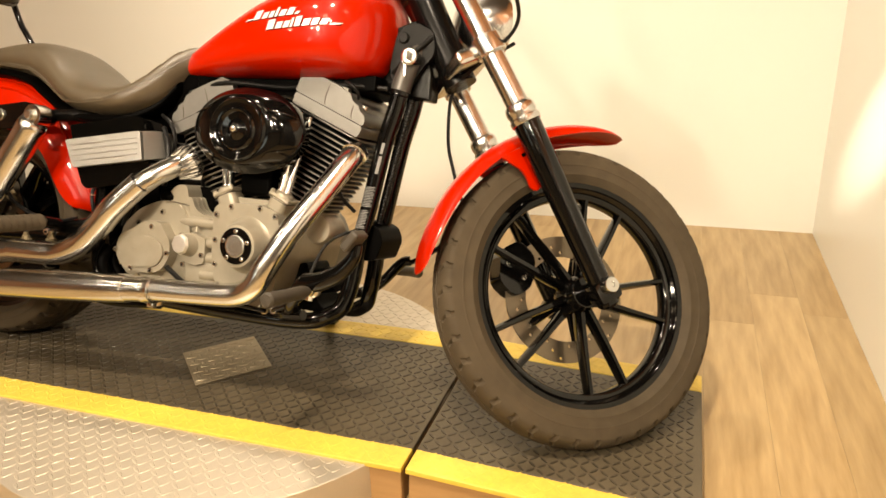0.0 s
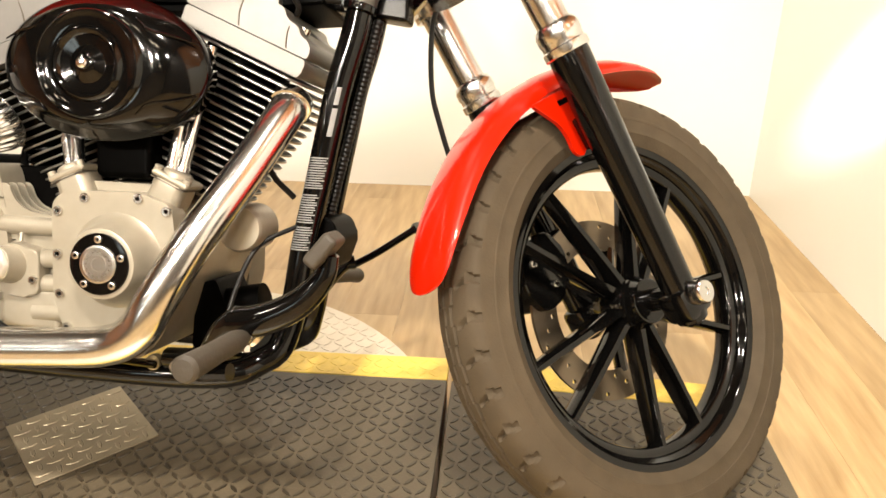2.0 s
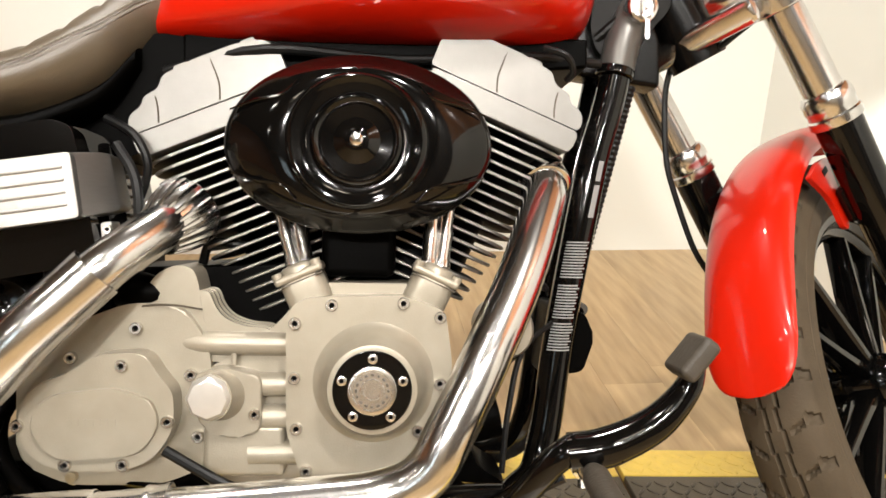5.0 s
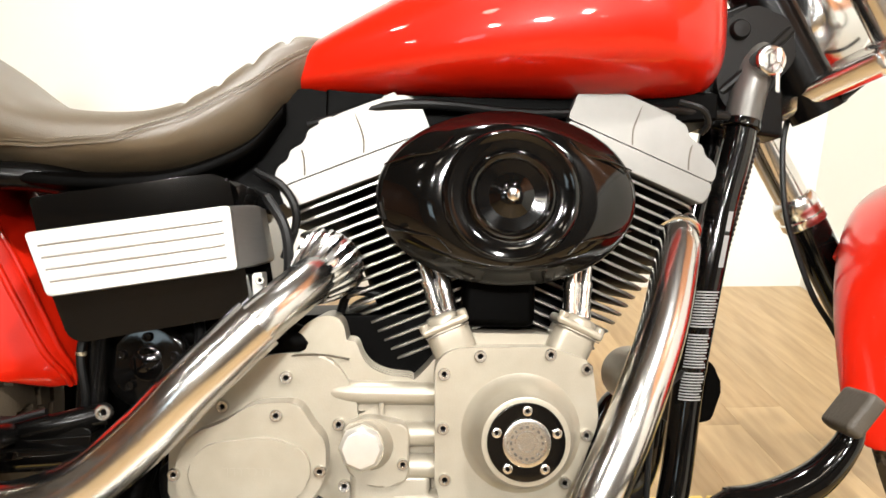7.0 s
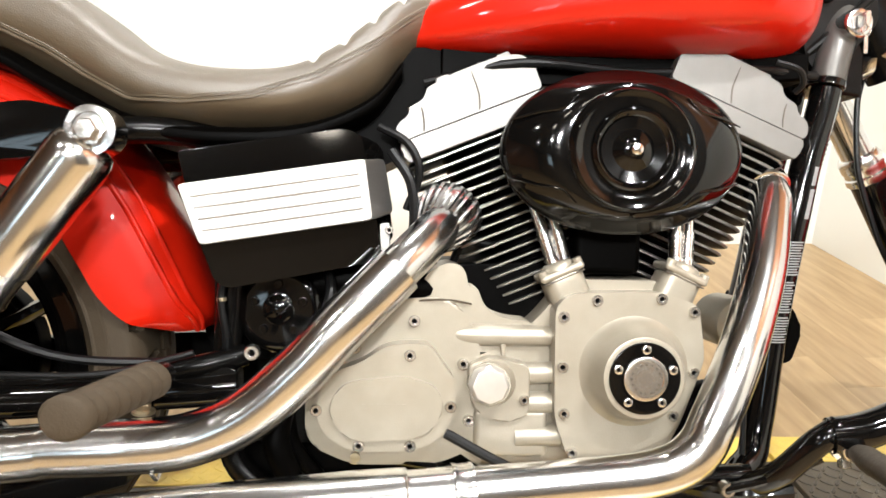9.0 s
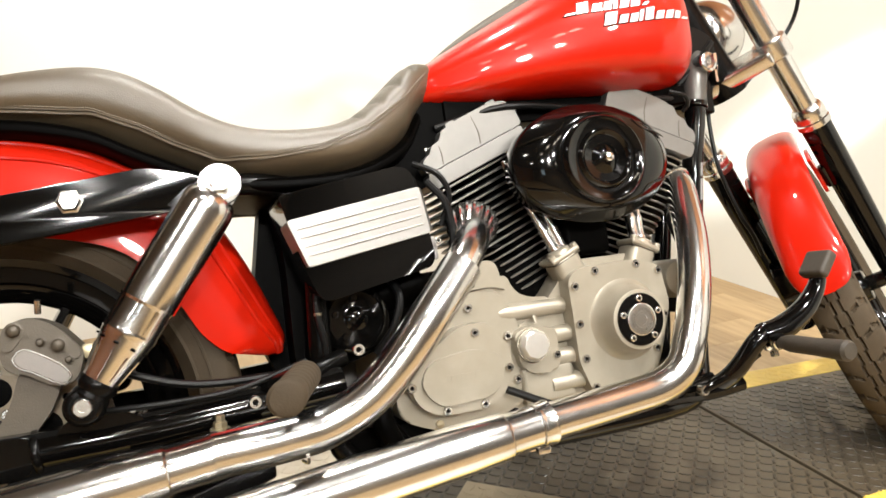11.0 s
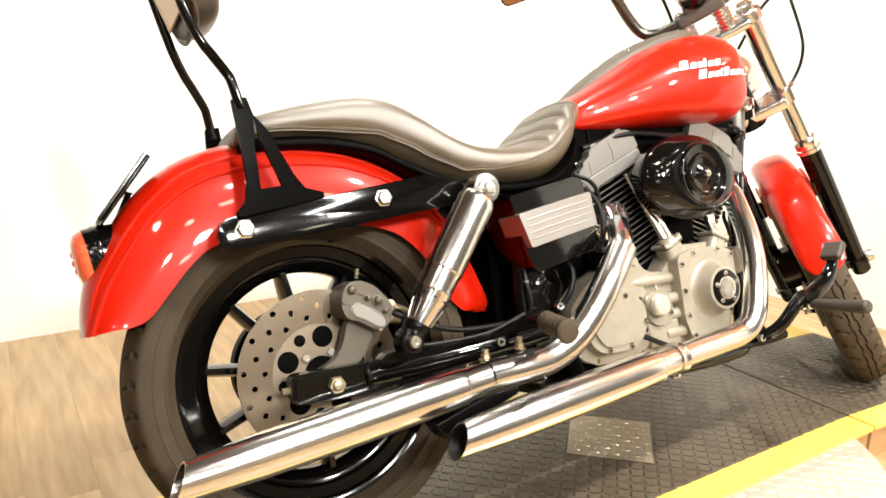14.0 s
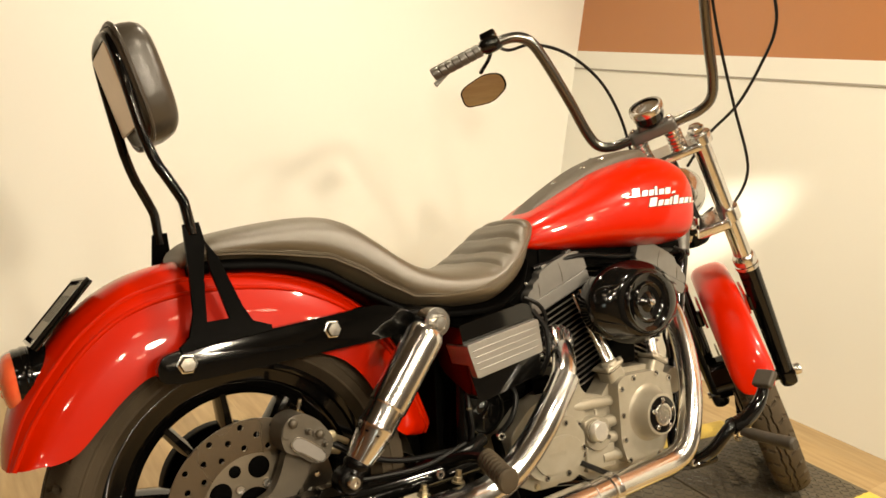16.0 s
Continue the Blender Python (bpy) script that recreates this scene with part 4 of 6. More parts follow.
part("cover_bolt", lathe((0.911, -0.208, 0.601), OUT, [(0.008, 0), (0.008, 0.006), (0.007, 0.009), (0.0045, 0.0105), (0.0002, 0.011)], 20), CHROME, cleaner, "chrome centre bolt")
for sx in (-1, 1):
    for sz in (-1, 1):
        part("cover_crease", tube([(0.911 + sx * 0.135, -0.1722, 0.601 + sz * 0.033), (0.911 + sx * 0.105, -0.1865, 0.601 + sz * 0.041), (0.911 + sx * 0.078, -0.1945, 0.601 + sz * 0.046), (0.911 + sx * 0.062, -0.1965, 0.601 + sz * 0.061)], [0.0008, 0.002, 0.002, 0.0008], 10, 5), BLACK, cleaner)

# ---- exhaust ----
def heat_shield(pts, radius, face):
    """A half shell along a pipe, open on the inner side."""
    bm = tube(pts, radius, 28, 8, None, False)
    bmesh.ops.recalc_face_normals(bm, faces=bm.faces[:])
    away = [f for f in bm.faces if f.normal.dot(face) < -0.22]
    bmesh.ops.delete(bm, geom=away, context="FACES")
    inner = bmesh.ops.extrude_face_region(bm, geom=bm.faces[:])
    for v in [g for g in inner["geom"] if isinstance(g, bmesh.types.BMVert)]:
        v.co -= v.normal * 0.0012
    return bm


REAR_PIPE = [(0.714, -0.1, 0.526), (0.695, -0.147, 0.505), (0.652, -0.192, 0.463), (0.592, -0.207, 0.402), (0.545, -0.208, 0.35), (0.49, -0.206, 0.302), (0.43, -0.206, 0.276), (0.37, -0.211, 0.27), (0.27, -0.219, 0.266)]
pipe_r = part("rear_header_pipe", tube(REAR_PIPE, 0.0255, 22, 8), CHROME, bike, "chrome rear exhaust pipe")
part("heat_shield", heat_shield([(x, y - 0.008, z) for x, y, z in REAR_PIPE[2:8]] + [(0.285, -0.221, 0.267)], 0.0295, Vector((0.25, -0.85, 0.45)).normalized()), CHROME, pipe_r, "chrome heat shield")
for u, w in ((0.395, 0.268), (0.57, 0.378)):
    part("shield_clamp", tube([(u, -0.196, w - 0.034), (u + 0.004, -0.221, w - 0.033), (u + 0.003, -0.235, w - 0.022)], 0.0022, 6, 3), BOLT, pipe_r)
port = part("port_cover", lathe((0.713, -0.105, 0.525), (-0.42, -0.74, -0.5), [(0.038, -0.012), (0.0385, 0.0), (0.036, 0.016), (0.031, 0.034), (0.0265, 0.048)], 28), CHROME, pipe_r, "finned chrome exhaust port cover")
port_way = Vector((-0.42, -0.74, -0.5)).normalized()
for k in range(20):
    a = 2 * math.pi * k / 20
    sv = port_way.orthogonal().normalized()
    d = sv * math.cos(a) + port_way.cross(sv) * math.sin(a)
    o = Vector((0.713, -0.105, 0.525))
    part("port_rib", tube([o - port_way * 0.008 + d * 0.0385, o + port_way * 0.006 + d * 0.038, o + port_way * 0.026 + d * 0.0335, o + port_way * 0.046 + d * 0.027], [0.0038, 0.0036, 0.003, 0.0012], 6, 3), CHROME, pipe_r)
pipe_f = part("front_header_pipe", tube([(1.132, -0.058, 0.578), (1.132, -0.08, 0.56), (1.122, -0.102, 0.532), (1.092, -0.148, 0.46), (1.051, -0.19, 0.38), (1.012, -0.211, 0.303), (0.988, -0.214, 0.262), (0.945, -0.212, 0.239), (0.86, -0.218, 0.231), (0.70, -0.236, 0.224)], 0.0268, 22, 8), CHROME, bike, "chrome front exhaust pipe")
part("port_ring", lathe((1.133, -0.062, 0.574), (0.05, -0.75, -0.6), [(0.031, -0.004), (0.031, 0.012), (0.027, 0.014)], 24), CHROME, pipe_f)


def muffler(name, a, b, parent, label):
    a, b = Vector(a), Vector(b)
    way = (b - a).normalized()
    n = (b - a).length
    rows = [(0.0278, 0), (0.0295, 0.002), (0.0298, 0.064), (0.0305, 0.068), (0.0325, 0.07), (0.0335, 0.078), (0.0352, 0.13), (0.0362, n * 0.5), (0.0345, n - 0.12), (0.0295, n - 0.02), (0.0285, n), (0.0262, n), (0.0262, n - 0.16)]
    bm = lathe(a, way, rows, 40, cap=False)
    for v in bm.verts:
        d = (v.co - a).dot(way)
        if d > n - 0.015:
            v.co += way * (v.co.z - (a + way * d).z) * -0.55
    ob = part(name, bm, CHROME, parent, label)
    part("baffle", lathe(a + way * (n - 0.155), way, [(0.026, 0), (0.012, 0.004), (0.01, 0.0)], 24), BARREL, ob)
    part("weld_ring", lathe(a + way * 0.07, way, [(0.0322, -0.0016), (0.0334, 0), (0.0322, 0.0016)], 40, cap=False), CHROME, ob)
    return ob


muffler("rear_muffler", (0.30, -0.217, 0.266), (-0.25, -0.236, 0.214), bike, "long chrome rear muffler with slash-cut tip")
front_muffler = muffler("front_muffler", (0.735, -0.232, 0.225), (0.188, -0.262, 0.180), bike, "long chrome front muffler with slash-cut tip")
clamp_way = Vector((-0.547, -0.03, -0.045)).normalized()
band_clamp = part("pipe_clamp", lathe(Vector((0.735, -0.232, 0.225)) + clamp_way * 0.008, clamp_way, [(0.0295, -0.012), (0.0325, -0.011), (0.0325, -0.007), (0.0315, -0.006), (0.0315, 0.006), (0.0325, 0.007), (0.0325, 0.011), (0.0295, 0.012)], 36), CHROME, front_muffler, "chrome band clamp")
part("clamp_lug", box(Vector((0.727, -0.226, 0.188)), (0.02, 0.012, 0.012), None, 0.002), CHROME, band_clamp)
part("exhaust_bracket", prism([(0.18, 0.2), (0.36, 0.25), (0.36, 0.22), (0.2, 0.17)], -0.2, -0.15, 0.004), SATIN, bike)

# ---- swingarm, shocks, rear caliper ----
swing = part("swingarm", prism(rounded([(-0.05, 0.325), (-0.05, 0.275), (0.07, 0.27), (0.25, 0.287), (0.47, 0.30), (0.47, 0.345), (0.25, 0.327), (0.067, 0.324)], 0.012), -0.162, -0.128, 0.006), SATIN, bike, "black swingarm")
part("swingarm_side", prism(rounded([(-0.05, 0.325), (-0.05, 0.275), (0.07, 0.27), (0.47, 0.30), (0.47, 0.345), (0.067, 0.324)], 0.012), 0.128, 0.162, 0.006), SATIN, swing)
part("axle_nut", lathe((0.023, -0.16, 0.297), OUT, [(0.0155, 0.002), (0.0155, 0.013), (0.0138, 0.0155), (0.0095, 0.0155), (0.0002, 0.0148)], 6), ZINC, swing, "brassy plated axle nut", None, 20)
part("axle_end", lathe((0.023, -0.174, 0.297), OUT, [(0.0092, 0), (0.0092, 0.005), (0.0075, 0.0068), (0.0002, 0.007)], 16), ZINC, swing)
part("axle_washer", lathe((0.023, -0.16, 0.297), OUT, [(0.0225, 0), (0.0225, 0.003), (0.018, 0.004)], 28), ZINC, swing)
part("axle_plate", prism(rounded([(-0.044, 0.318), (-0.047, 0.276), (0.06, 0.273), (0.078, 0.276), (0.078, 0.321), (0.06, 0.323)], 0.008, 3), -0.1655, -0.16, 0.002), BLACK, swing, "gloss black axle plate")
part("weld_bead", lathe((0.083, -0.145, 0.298), (1, 0, 0.12), [(0.0265, -0.005), (0.029, -0.002), (0.029, 0.002), (0.0265, 0.005)], 24), SATIN, swing)
part("arm_tube", tube([(0.08, -0.146, 0.299), (0.2, -0.148, 0.302), (0.32, -0.15, 0.309), (0.47, -0.148, 0.32)], [0.024, 0.0235, 0.022, 0.022], 20, 4), BLACK, swing, "gloss black round arm tube")
part("arm_gusset", prism(rounded([(0.105, 0.318), (0.12, 0.333), (0.18, 0.335), (0.21, 0.322), (0.2, 0.312)], 0.006, 2), -0.165, -0.135, 0.003), BLACK, swing)
part("adjuster_bolt", lathe((-0.044, -0.148, 0.3), (-1, 0, 0), [(0.009, 0), (0.009, 0.006), (0.006, 0.007), (0.006, 0.02), (0.0002, 0.021)], 6), ZINC, swing, "plated axle adjuster bolt")
part("arm_cable", tube([(0.16, -0.168, 0.338), (0.24, -0.172, 0.335), (0.33, -0.17, 0.338), (0.42, -0.16, 0.36)], 0.004, 8, 5), CABLE, swing)
for u, v, w, h in ((0.297, -0.2, 0.293, 0.017), (0.376, -0.195, 0.3, 0.02)):
    stud = part("mount_stud", lathe((u, v, w), (0.08, -0.1, 1), [(0.0125, 0), (0.0125, 0.003), (0.009, 0.004)], 20), ZINC, swing, "plated mounting stud")
    part("stud_nut", lathe((u, v, w + 0.003), (0.08, -0.1, 1), [(0.0088, 0), (0.0088, 0.008), (0.006, 0.0095), (0.006, h), (0.0002, h + 0.001)], 6), ZINC, stud)
for s in (-1, 1):
    y = s * 0.207
    top, bot = Vector((0.33, y, 0.603)), Vector((0.148, y, 0.352))
    way = (bot - top).normalized()
    n = (bot - top).length
    ab = part("shock_absorber", lathe(top, way, [(0.022, 0.012), (0.031, 0.017), (0.0345, 0.026), (0.0355, 0.036), (0.0355, 0.17), (0.0349, 0.173), (0.0332, 0.175), (0.033, 0.208), (0.034, 0.21), (0.034, 0.214), (0.0328, 0.216), (0.0324, 0.219), (0.0222, 0.276), (0.0205, 0.278)], 36), CHROME, bike, "chrome covered shock absorber")
    part("shock_eye", lathe(top + Vector((0, -s * 0.02, 0)), (0, s, 0), [(0.02, 0), (0.0262, 0.002), (0.0272, 0.005), (0.0272, 0.036), (0.0262, 0.039), (0.019, 0.0395), (0.0185, 0.0375)], 32), CHROME, ab, "", None, 16)
    part("shock_cap", lathe(top + Vector((0, s * 0.02, 0)), (0, s, 0), [(0.0165, -0.003), (0.0165, 0.0015), (0.0125, 0.002), (0.0125, 0.009), (0.0105, 0.0115), (0.0002, 0.012)], 6), BOLT, ab, "plated shock bolt", None, 20)
    for k in range(9):
        a = 2 * math.pi * k / 9
        side_v = way.orthogonal().normalized()
        d = side_v * math.cos(a) + way.cross(side_v) * math.sin(a)
        r0, r1 = 0.031, 0.0233
        part("slot", tube([top + way * 0.226 + d * r0, top + way * 0.2285 + d * r0], 0.0032, 8, 1), BARREL, ab)
        part("slot_edge", tube([top + way * 0.238 + d * (r0 - 0.0015), top + way * 0.272 + d * (r1 - 0.001)], 0.0013, 6, 1), CHROME, ab)
    part("lower_boot", lathe(top, way, [(0.019, 0.272), (0.0235, 0.277), (0.0245, 0.285), (0.02, 0.292), (0.0225, 0.297), (0.019, 0.302), (0.016, 0.32)], 24), SATIN, ab)
    part("lower_eye", lathe(bot + Vector((0, -s * 0.02, 0)), (0, s, 0), [(0.022, 0), (0.024, 0.004), (0.024, 0.03), (0.02, 0.036), (0.015, 0.037)], 24), SATIN, ab)
    part("lower_bolt", lathe(bot + Vector((0, s * 0.016, 0)), (0, s, 0), [(0.012, 0), (0.012, 0.008), (0.0095, 0.011), (0.005, 0.011), (0.0045, 0.008), (0.0002, 0.008)], 16), BOLT, ab)
cal = part("rear_caliper", prism(rounded([(0.0508, 0.4292), (0.0592, 0.4586), (0.089, 0.4678), (0.1187, 0.4522), (0.1485, 0.4154), (0.1358, 0.3786), (0.1103, 0.3758), (0.0805, 0.397), (0.0592, 0.4016)], 0.012), -0.158, -0.098, 0.008), CALIPER, bike, "grey cast rear brake caliper")
KIDNEY = [(0.0655, 0.418), (0.078, 0.4303), (0.0965, 0.4215), (0.1225, 0.403), (0.1325, 0.388), (0.1235, 0.3765), (0.109, 0.383), (0.085, 0.4), (0.0725, 0.404)]


def kidney(k, v0, v1):
    """The badge outline, drawn in towards its middle line by k."""
    mid = [(0.083, 0.415), (0.099, 0.403), (0.1175, 0.389)]
    spots = []
    for u, w in KIDNEY:
        m = min(mid, key=lambda q: (q[0] - u) ** 2 + (q[1] - w) ** 2)
        d = Vector((u - m[0], w - m[1]))
        d *= max(0.2, 1 - k / d.length)
        spots.append((m[0] + d.x, m[1] + d.y))
    return prism(rounded(spots, 0.006, 3), v0, v1, 0.0006)


part("caliper_badge", kidney(0.0, -0.1615, -0.157), BOLT, cal, "bright raised badge rim")
part("badge_groove", kidney(0.0016, -0.1619, -0.1612), CALIPER, cal)
part("badge_face", kidney(0.0028, -0.1626, -0.1615), BADGEGREY, cal, "pale grey kidney shaped badge face")
part("caliper_bracket", prism(rounded([(0.07, 0.405), (0.118, 0.385), (0.1, 0.345), (0.07, 0.31), (0.03, 0.285), (0.0, 0.29), (0.0, 0.318), (0.04, 0.335), (0.055, 0.36)], 0.012), -0.135, -0.11, 0.004), CALIPER, cal)
part("caliper_ridge", prism(rounded([(0.052, 0.43), (0.06, 0.457), (0.09, 0.466), (0.118, 0.4515), (0.145, 0.417), (0.14, 0.405), (0.112, 0.432), (0.082, 0.445), (0.066, 0.425)], 0.006), -0.1605, -0.15, 0.003), CALIPER, cal)
for u, w, r in ((0.072, 0.452, 0.0085), (0.119, 0.4275, 0.0085), (0.1, 0.434, 0.005), (0.1295, 0.408, 0.0045)):
    part("caliper_pin", lathe((u, -0.159, w), OUT, [(r * 1.25, 0), (r * 1.25, 0.002), (r * 0.95, 0.0025), (r * 0.9, 0.007), (r * 0.6, 0.0095), (0.0002, 0.01)], 14), CALIPER, cal)
part("banjo_fitting", lathe((0.15, -0.132, 0.414), OUT, [(0.011, 0), (0.011, 0.01), (0.0085, 0.011), (0.0085, 0.018), (0.0002, 0.019)], 6), ZINC, cal, "plated hose fitting")
part("banjo_neck", tube([(0.15, -0.137, 0.414), (0.166, -0.14, 0.408), (0.18, -0.142, 0.4)], 0.0052, 10, 3), ZINC, cal)
part("slide_pin", tube([(0.146, -0.13, 0.392), (0.168, -0.132, 0.386)], 0.008, 12, 1), ZINC, cal)
part("bleed_nipple", tube([(0.095, -0.13, 0.47), (0.097, -0.135, 0.487)], 0.004, 8, 1), BOLT, cal)
part("brake_hose", tube([(0.14, -0.13, 0.41), (0.19, -0.15, 0.38), (0.28, -0.15, 0.35), (0.42, -0.14, 0.345)], 0.0055, 8, 5), CABLE, cal)

# ---- rear fender, struts, seat, tank ----
FEND = [(-0.345, 0.430, -0.30, 0.437), (-0.342, 0.475, -0.272, 0.438), (-0.328, 0.53, -0.245, 0.45), (-0.298, 0.585, -0.215, 0.482), (-0.25, 0.65, -0.18, 0.52), (-0.185, 0.702, -0.14, 0.55), (-0.11, 0.731, -0.08, 0.565), (-0.02, 0.742, 0.0, 0.572),
        (0.07, 0.737, 0.07, 0.572), (0.146, 0.72, 0.125, 0.565), (0.223, 0.682, 0.19, 0.545), (0.28, 0.637, 0.235, 0.507), (0.332, 0.575, 0.265, 0.46), (0.371, 0.50, 0.289, 0.415), (0.399, 0.43, 0.32, 0.384), (0.411, 0.392, 0.352, 0.374), (0.405, 0.371, 0.376, 0.368)]
FEND_WIDE = ((0, 1), (0.75, 1), (0.88, 0.86), (1, 0.56))


def fender_bm(rows, half, thick, steps=5, ridge=True, taper=((0, 1), (1, 1))):
    line = curve_points([(a, b, 0) for a, b, c, d in rows], steps)
    edge = curve_points([(c, d, 0) for a, b, c, d in rows], steps)
    shells = []
    for inset in (0, thick):
        rings = []
        for i, (c, e) in enumerate(zip(line, edge)):
            ring = []
            wide = half * interp(taper, i / (len(line) - 1), 1)
            for j in range(-14, 15):
                t = abs(j) / 14 * math.pi / 2
                k = (1 - math.cos(t)) ** 1.15
                s = math.sin(t) ** 0.85 * (1 if j >= 0 else -1)
                q = Vector((lerp(c.x, e.x, k), wide * s, lerp(c.y, e.y, k)))
                d = Vector((c.x - e.x, 0, c.y - e.y)).normalized()
                if ridge and abs(j) in (7, 9):
                    q += d * 0.003 * (1 if abs(j) == 7 else -0.6)
                q -= d * inset * math.cos(t) + Vector((0, inset * math.sin(t) * (1 if j >= 0 else -1), 0))
                ring.append(q)
            rings.append(ring)
        shells.append(rings)
    bm = bmesh.new()
    skin(bm, [a + b[::-1] for a, b in zip(*shells)])
    return bm


def fender_bead(s, angle, radius):
    """A raised line along the side of the rear fender."""
    line = curve_points([(a, b, 0) for a, b, c, d in FEND], 5)
    edge = curve_points([(c, d, 0) for a, b, c, d in FEND], 5)
    t = radians(angle)
    k = (1 - math.cos(t)) ** 1.15
    n = len(line) - 1
    return tube([Vector((lerp(c.x, e.x, k), s * 0.108 * interp(FEND_WIDE, i / n, 1) * math.sin(t) ** 0.85, lerp(c.y, e.y, k))) for i, (c, e) in enumerate(zip(line, edge))], radius, 10, 1)


fender = part("rear_fender", fender_bm(FEND, 0.108, 0.004, 5, True, FEND_WIDE), RED, bike, "glossy red rear fender", None, 60)
for s in (-1, 1):
    for angle in (41, 52):
        part("fender_bead", fender_bead(s, angle, 0.0042), RED, fender)
for s in (-1, 1):
    y0, y1 = sorted((s * 0.148, s * 0.168))
    st = part("fender_strut", prism(rounded([(-0.142, 0.565), (-0.135, 0.585), (-0.11, 0.594), (0.136, 0.627), (0.24, 0.641), (0.30, 0.628), (0.33, 0.61), (0.32, 0.585), (0.26, 0.580), (0.045, 0.556), (-0.106, 0.541), (-0.136, 0.545)], 0.012, 3), y0, y1, 0.0065, None, 4), BLACK, bike, "gloss black fender strut")
    part("strut_mount", prism([(-0.12, 0.555), (0.2, 0.59), (0.2, 0.62), (-0.12, 0.585)], *sorted((s * 0.108, s * 0.15)), 0.003), SATIN, st)
    for u, w in ((0.150, 0.604), (-0.097, 0.571)):
        part("strut_bolt", lathe((u, s * 0.166, w), (0, s, 0), [(0.0165, 0), (0.0165, 0.003), (0.0145, 0.0035), (0.0138, 0.004), (0.0138, 0.010), (0.0115, 0.0125), (0.0002, 0.013)], 6), BOLT, st, "plated hexagon bolt", None, 20)
    part("strut_slot", lathe((-0.122, s * 0.1665, 0.566), (0, s, 0), [(0.007, 0), (0.0055, 0.0012), (0.0002, -0.001)], 14), BARREL, st)

SEAT = [(-0.078, 0.742, 0.722, 0.060), (-0.07, 0.760, 0.716, 0.085), (-0.03, 0.781, 0.720, 0.100), (0.076, 0.803, 0.718, 0.112), (0.165, 0.812, 0.700, 0.118), (0.22, 0.803, 0.672, 0.124), (0.27, 0.775, 0.646, 0.133), (0.32, 0.738, 0.622, 0.145), (0.37, 0.712, 0.612, 0.152),
        (0.432, 0.701, 0.607, 0.156), (0.51, 0.705, 0.610, 0.156), (0.565, 0.731, 0.624, 0.146), (0.619, 0.777, 0.655, 0.127), (0.652, 0.803, 0.70, 0.106), (0.685, 0.808, 0.735, 0.080), (0.71, 0.80, 0.75, 0.052), (0.728, 0.785, 0.76, 0.025)]


def loft(rows, n, m, expo, lift=0.0, pleats=(), low=None, fold=0.005):
    """A closed cushion-like body along x: rows of (x, top, bottom, half width)."""
    line = curve_points([(a, b, c) for a, b, c, d in rows], n)
    wide = curve_points([(a, d, 0) for a, b, c, d in rows], n)
    rings = []
    for p, q in zip(line, wide):
        ring = []
        for j in range(m):
            a = 2 * math.pi * j / m
            c, s = math.cos(a), math.sin(a)
            e = expo if s > 0 else (low or expo)
            y = q.y * math.copysign(abs(c) ** (2 / e), c)
            mid = lerp(p.z, p.y, 0.42 + lift)
            h = (p.y - mid) if s > 0 else (mid - p.z)
            z = mid + h * math.copysign(abs(s) ** (2 / e), s)
            if s > 0.1:
                for u in pleats:
                    z -= fold * math.exp(-((p.x - u - abs(y) * 0.1) / 0.0048) ** 2) * min(1, s * 2) * max(0.0, 1 - (abs(y) / q.y / 0.95) ** 8)
            ring.append(Vector((p.x, y, z)))
        rings.append(ring)
    bm = bmesh.new()
    skin(bm, rings)
    return bm


seat = part("seat", loft(SEAT, 16, 56, 2.8, 0.12, (0.535, 0.572, 0.608, 0.645), 2.0, 0.0095), LEATHER, bike, "dark brown-black two-up vinyl seat", None, 60)
part("seat_base", loft([(u, b + 0.02, b - 0.012, hw * 0.93) for u, t, b, hw in SEAT[1:-3]], 8, 40, 3.0), BARREL, seat, "black seat base")
SEAM = [(-0.055, 0.742), (-0.03, 0.747), (0.02, 0.748), (0.08, 0.745), (0.18, 0.735), (0.24, 0.708), (0.279, 0.684), (0.338, 0.654), (0.403, 0.651), (0.481, 0.658), (0.552, 0.683), (0.621, 0.729), (0.658, 0.764), (0.685, 0.785)]


def on_loft(rows, u, w, expo, low, share, out):
    """A point of the right side of a loft."""
    top, bot, hw = interp(rows, u, 1), interp(rows, u, 2), interp(rows, u, 3)
    mid = lerp(bot, top, share)
    e = expo if w > mid else low
    h = (top - mid) if w > mid else (mid - bot)
    k = min(0.999, abs(w - mid) / h) ** (e / 2)
    c = math.sqrt(max(0.0, 1 - k * k)) ** (2 / e)
    return Vector((u, -hw * c - out, w))


for s in (-1, 1):
    rows = []
    for i in range(0, 70):
        u = lerp(-0.05, 0.685, i / 69)
        q = on_loft(SEAT, u, interp(SEAM, u, 1), 2.8, 2.0, 0.54, 0.0008)
        rows.append((q.x, -s * q.y, q.z))
    part("seam", tube(rows, 0.0012, 6, 1), LEATHER, seat)
    stitches = bmesh.new()
    for a, b in zip(rows, rows[1:]):
        a, b = Vector(a), Vector(b)
        lift_ = Vector((0, s * 0.0008, 0.003))
        for f in (0.05, 0.55):
            piece = tube([a.lerp(b, f) + lift_, a.lerp(b, f + 0.36) + lift_], 0.0008, 5, 1)
            me = bpy.data.meshes.new("stitch")
            piece.to_mesh(me)
            piece.free()
            stitches.from_mesh(me)
            bpy.data.meshes.remove(me)
    part("stitching", stitches, THREAD, seat, "pale seat stitching")
    part("seat_welt", tube([(u, y * 1.0 - s * 0.001, w - 0.0045) for u, y, w in rows], 0.0022, 6, 1), LEATHER, seat)

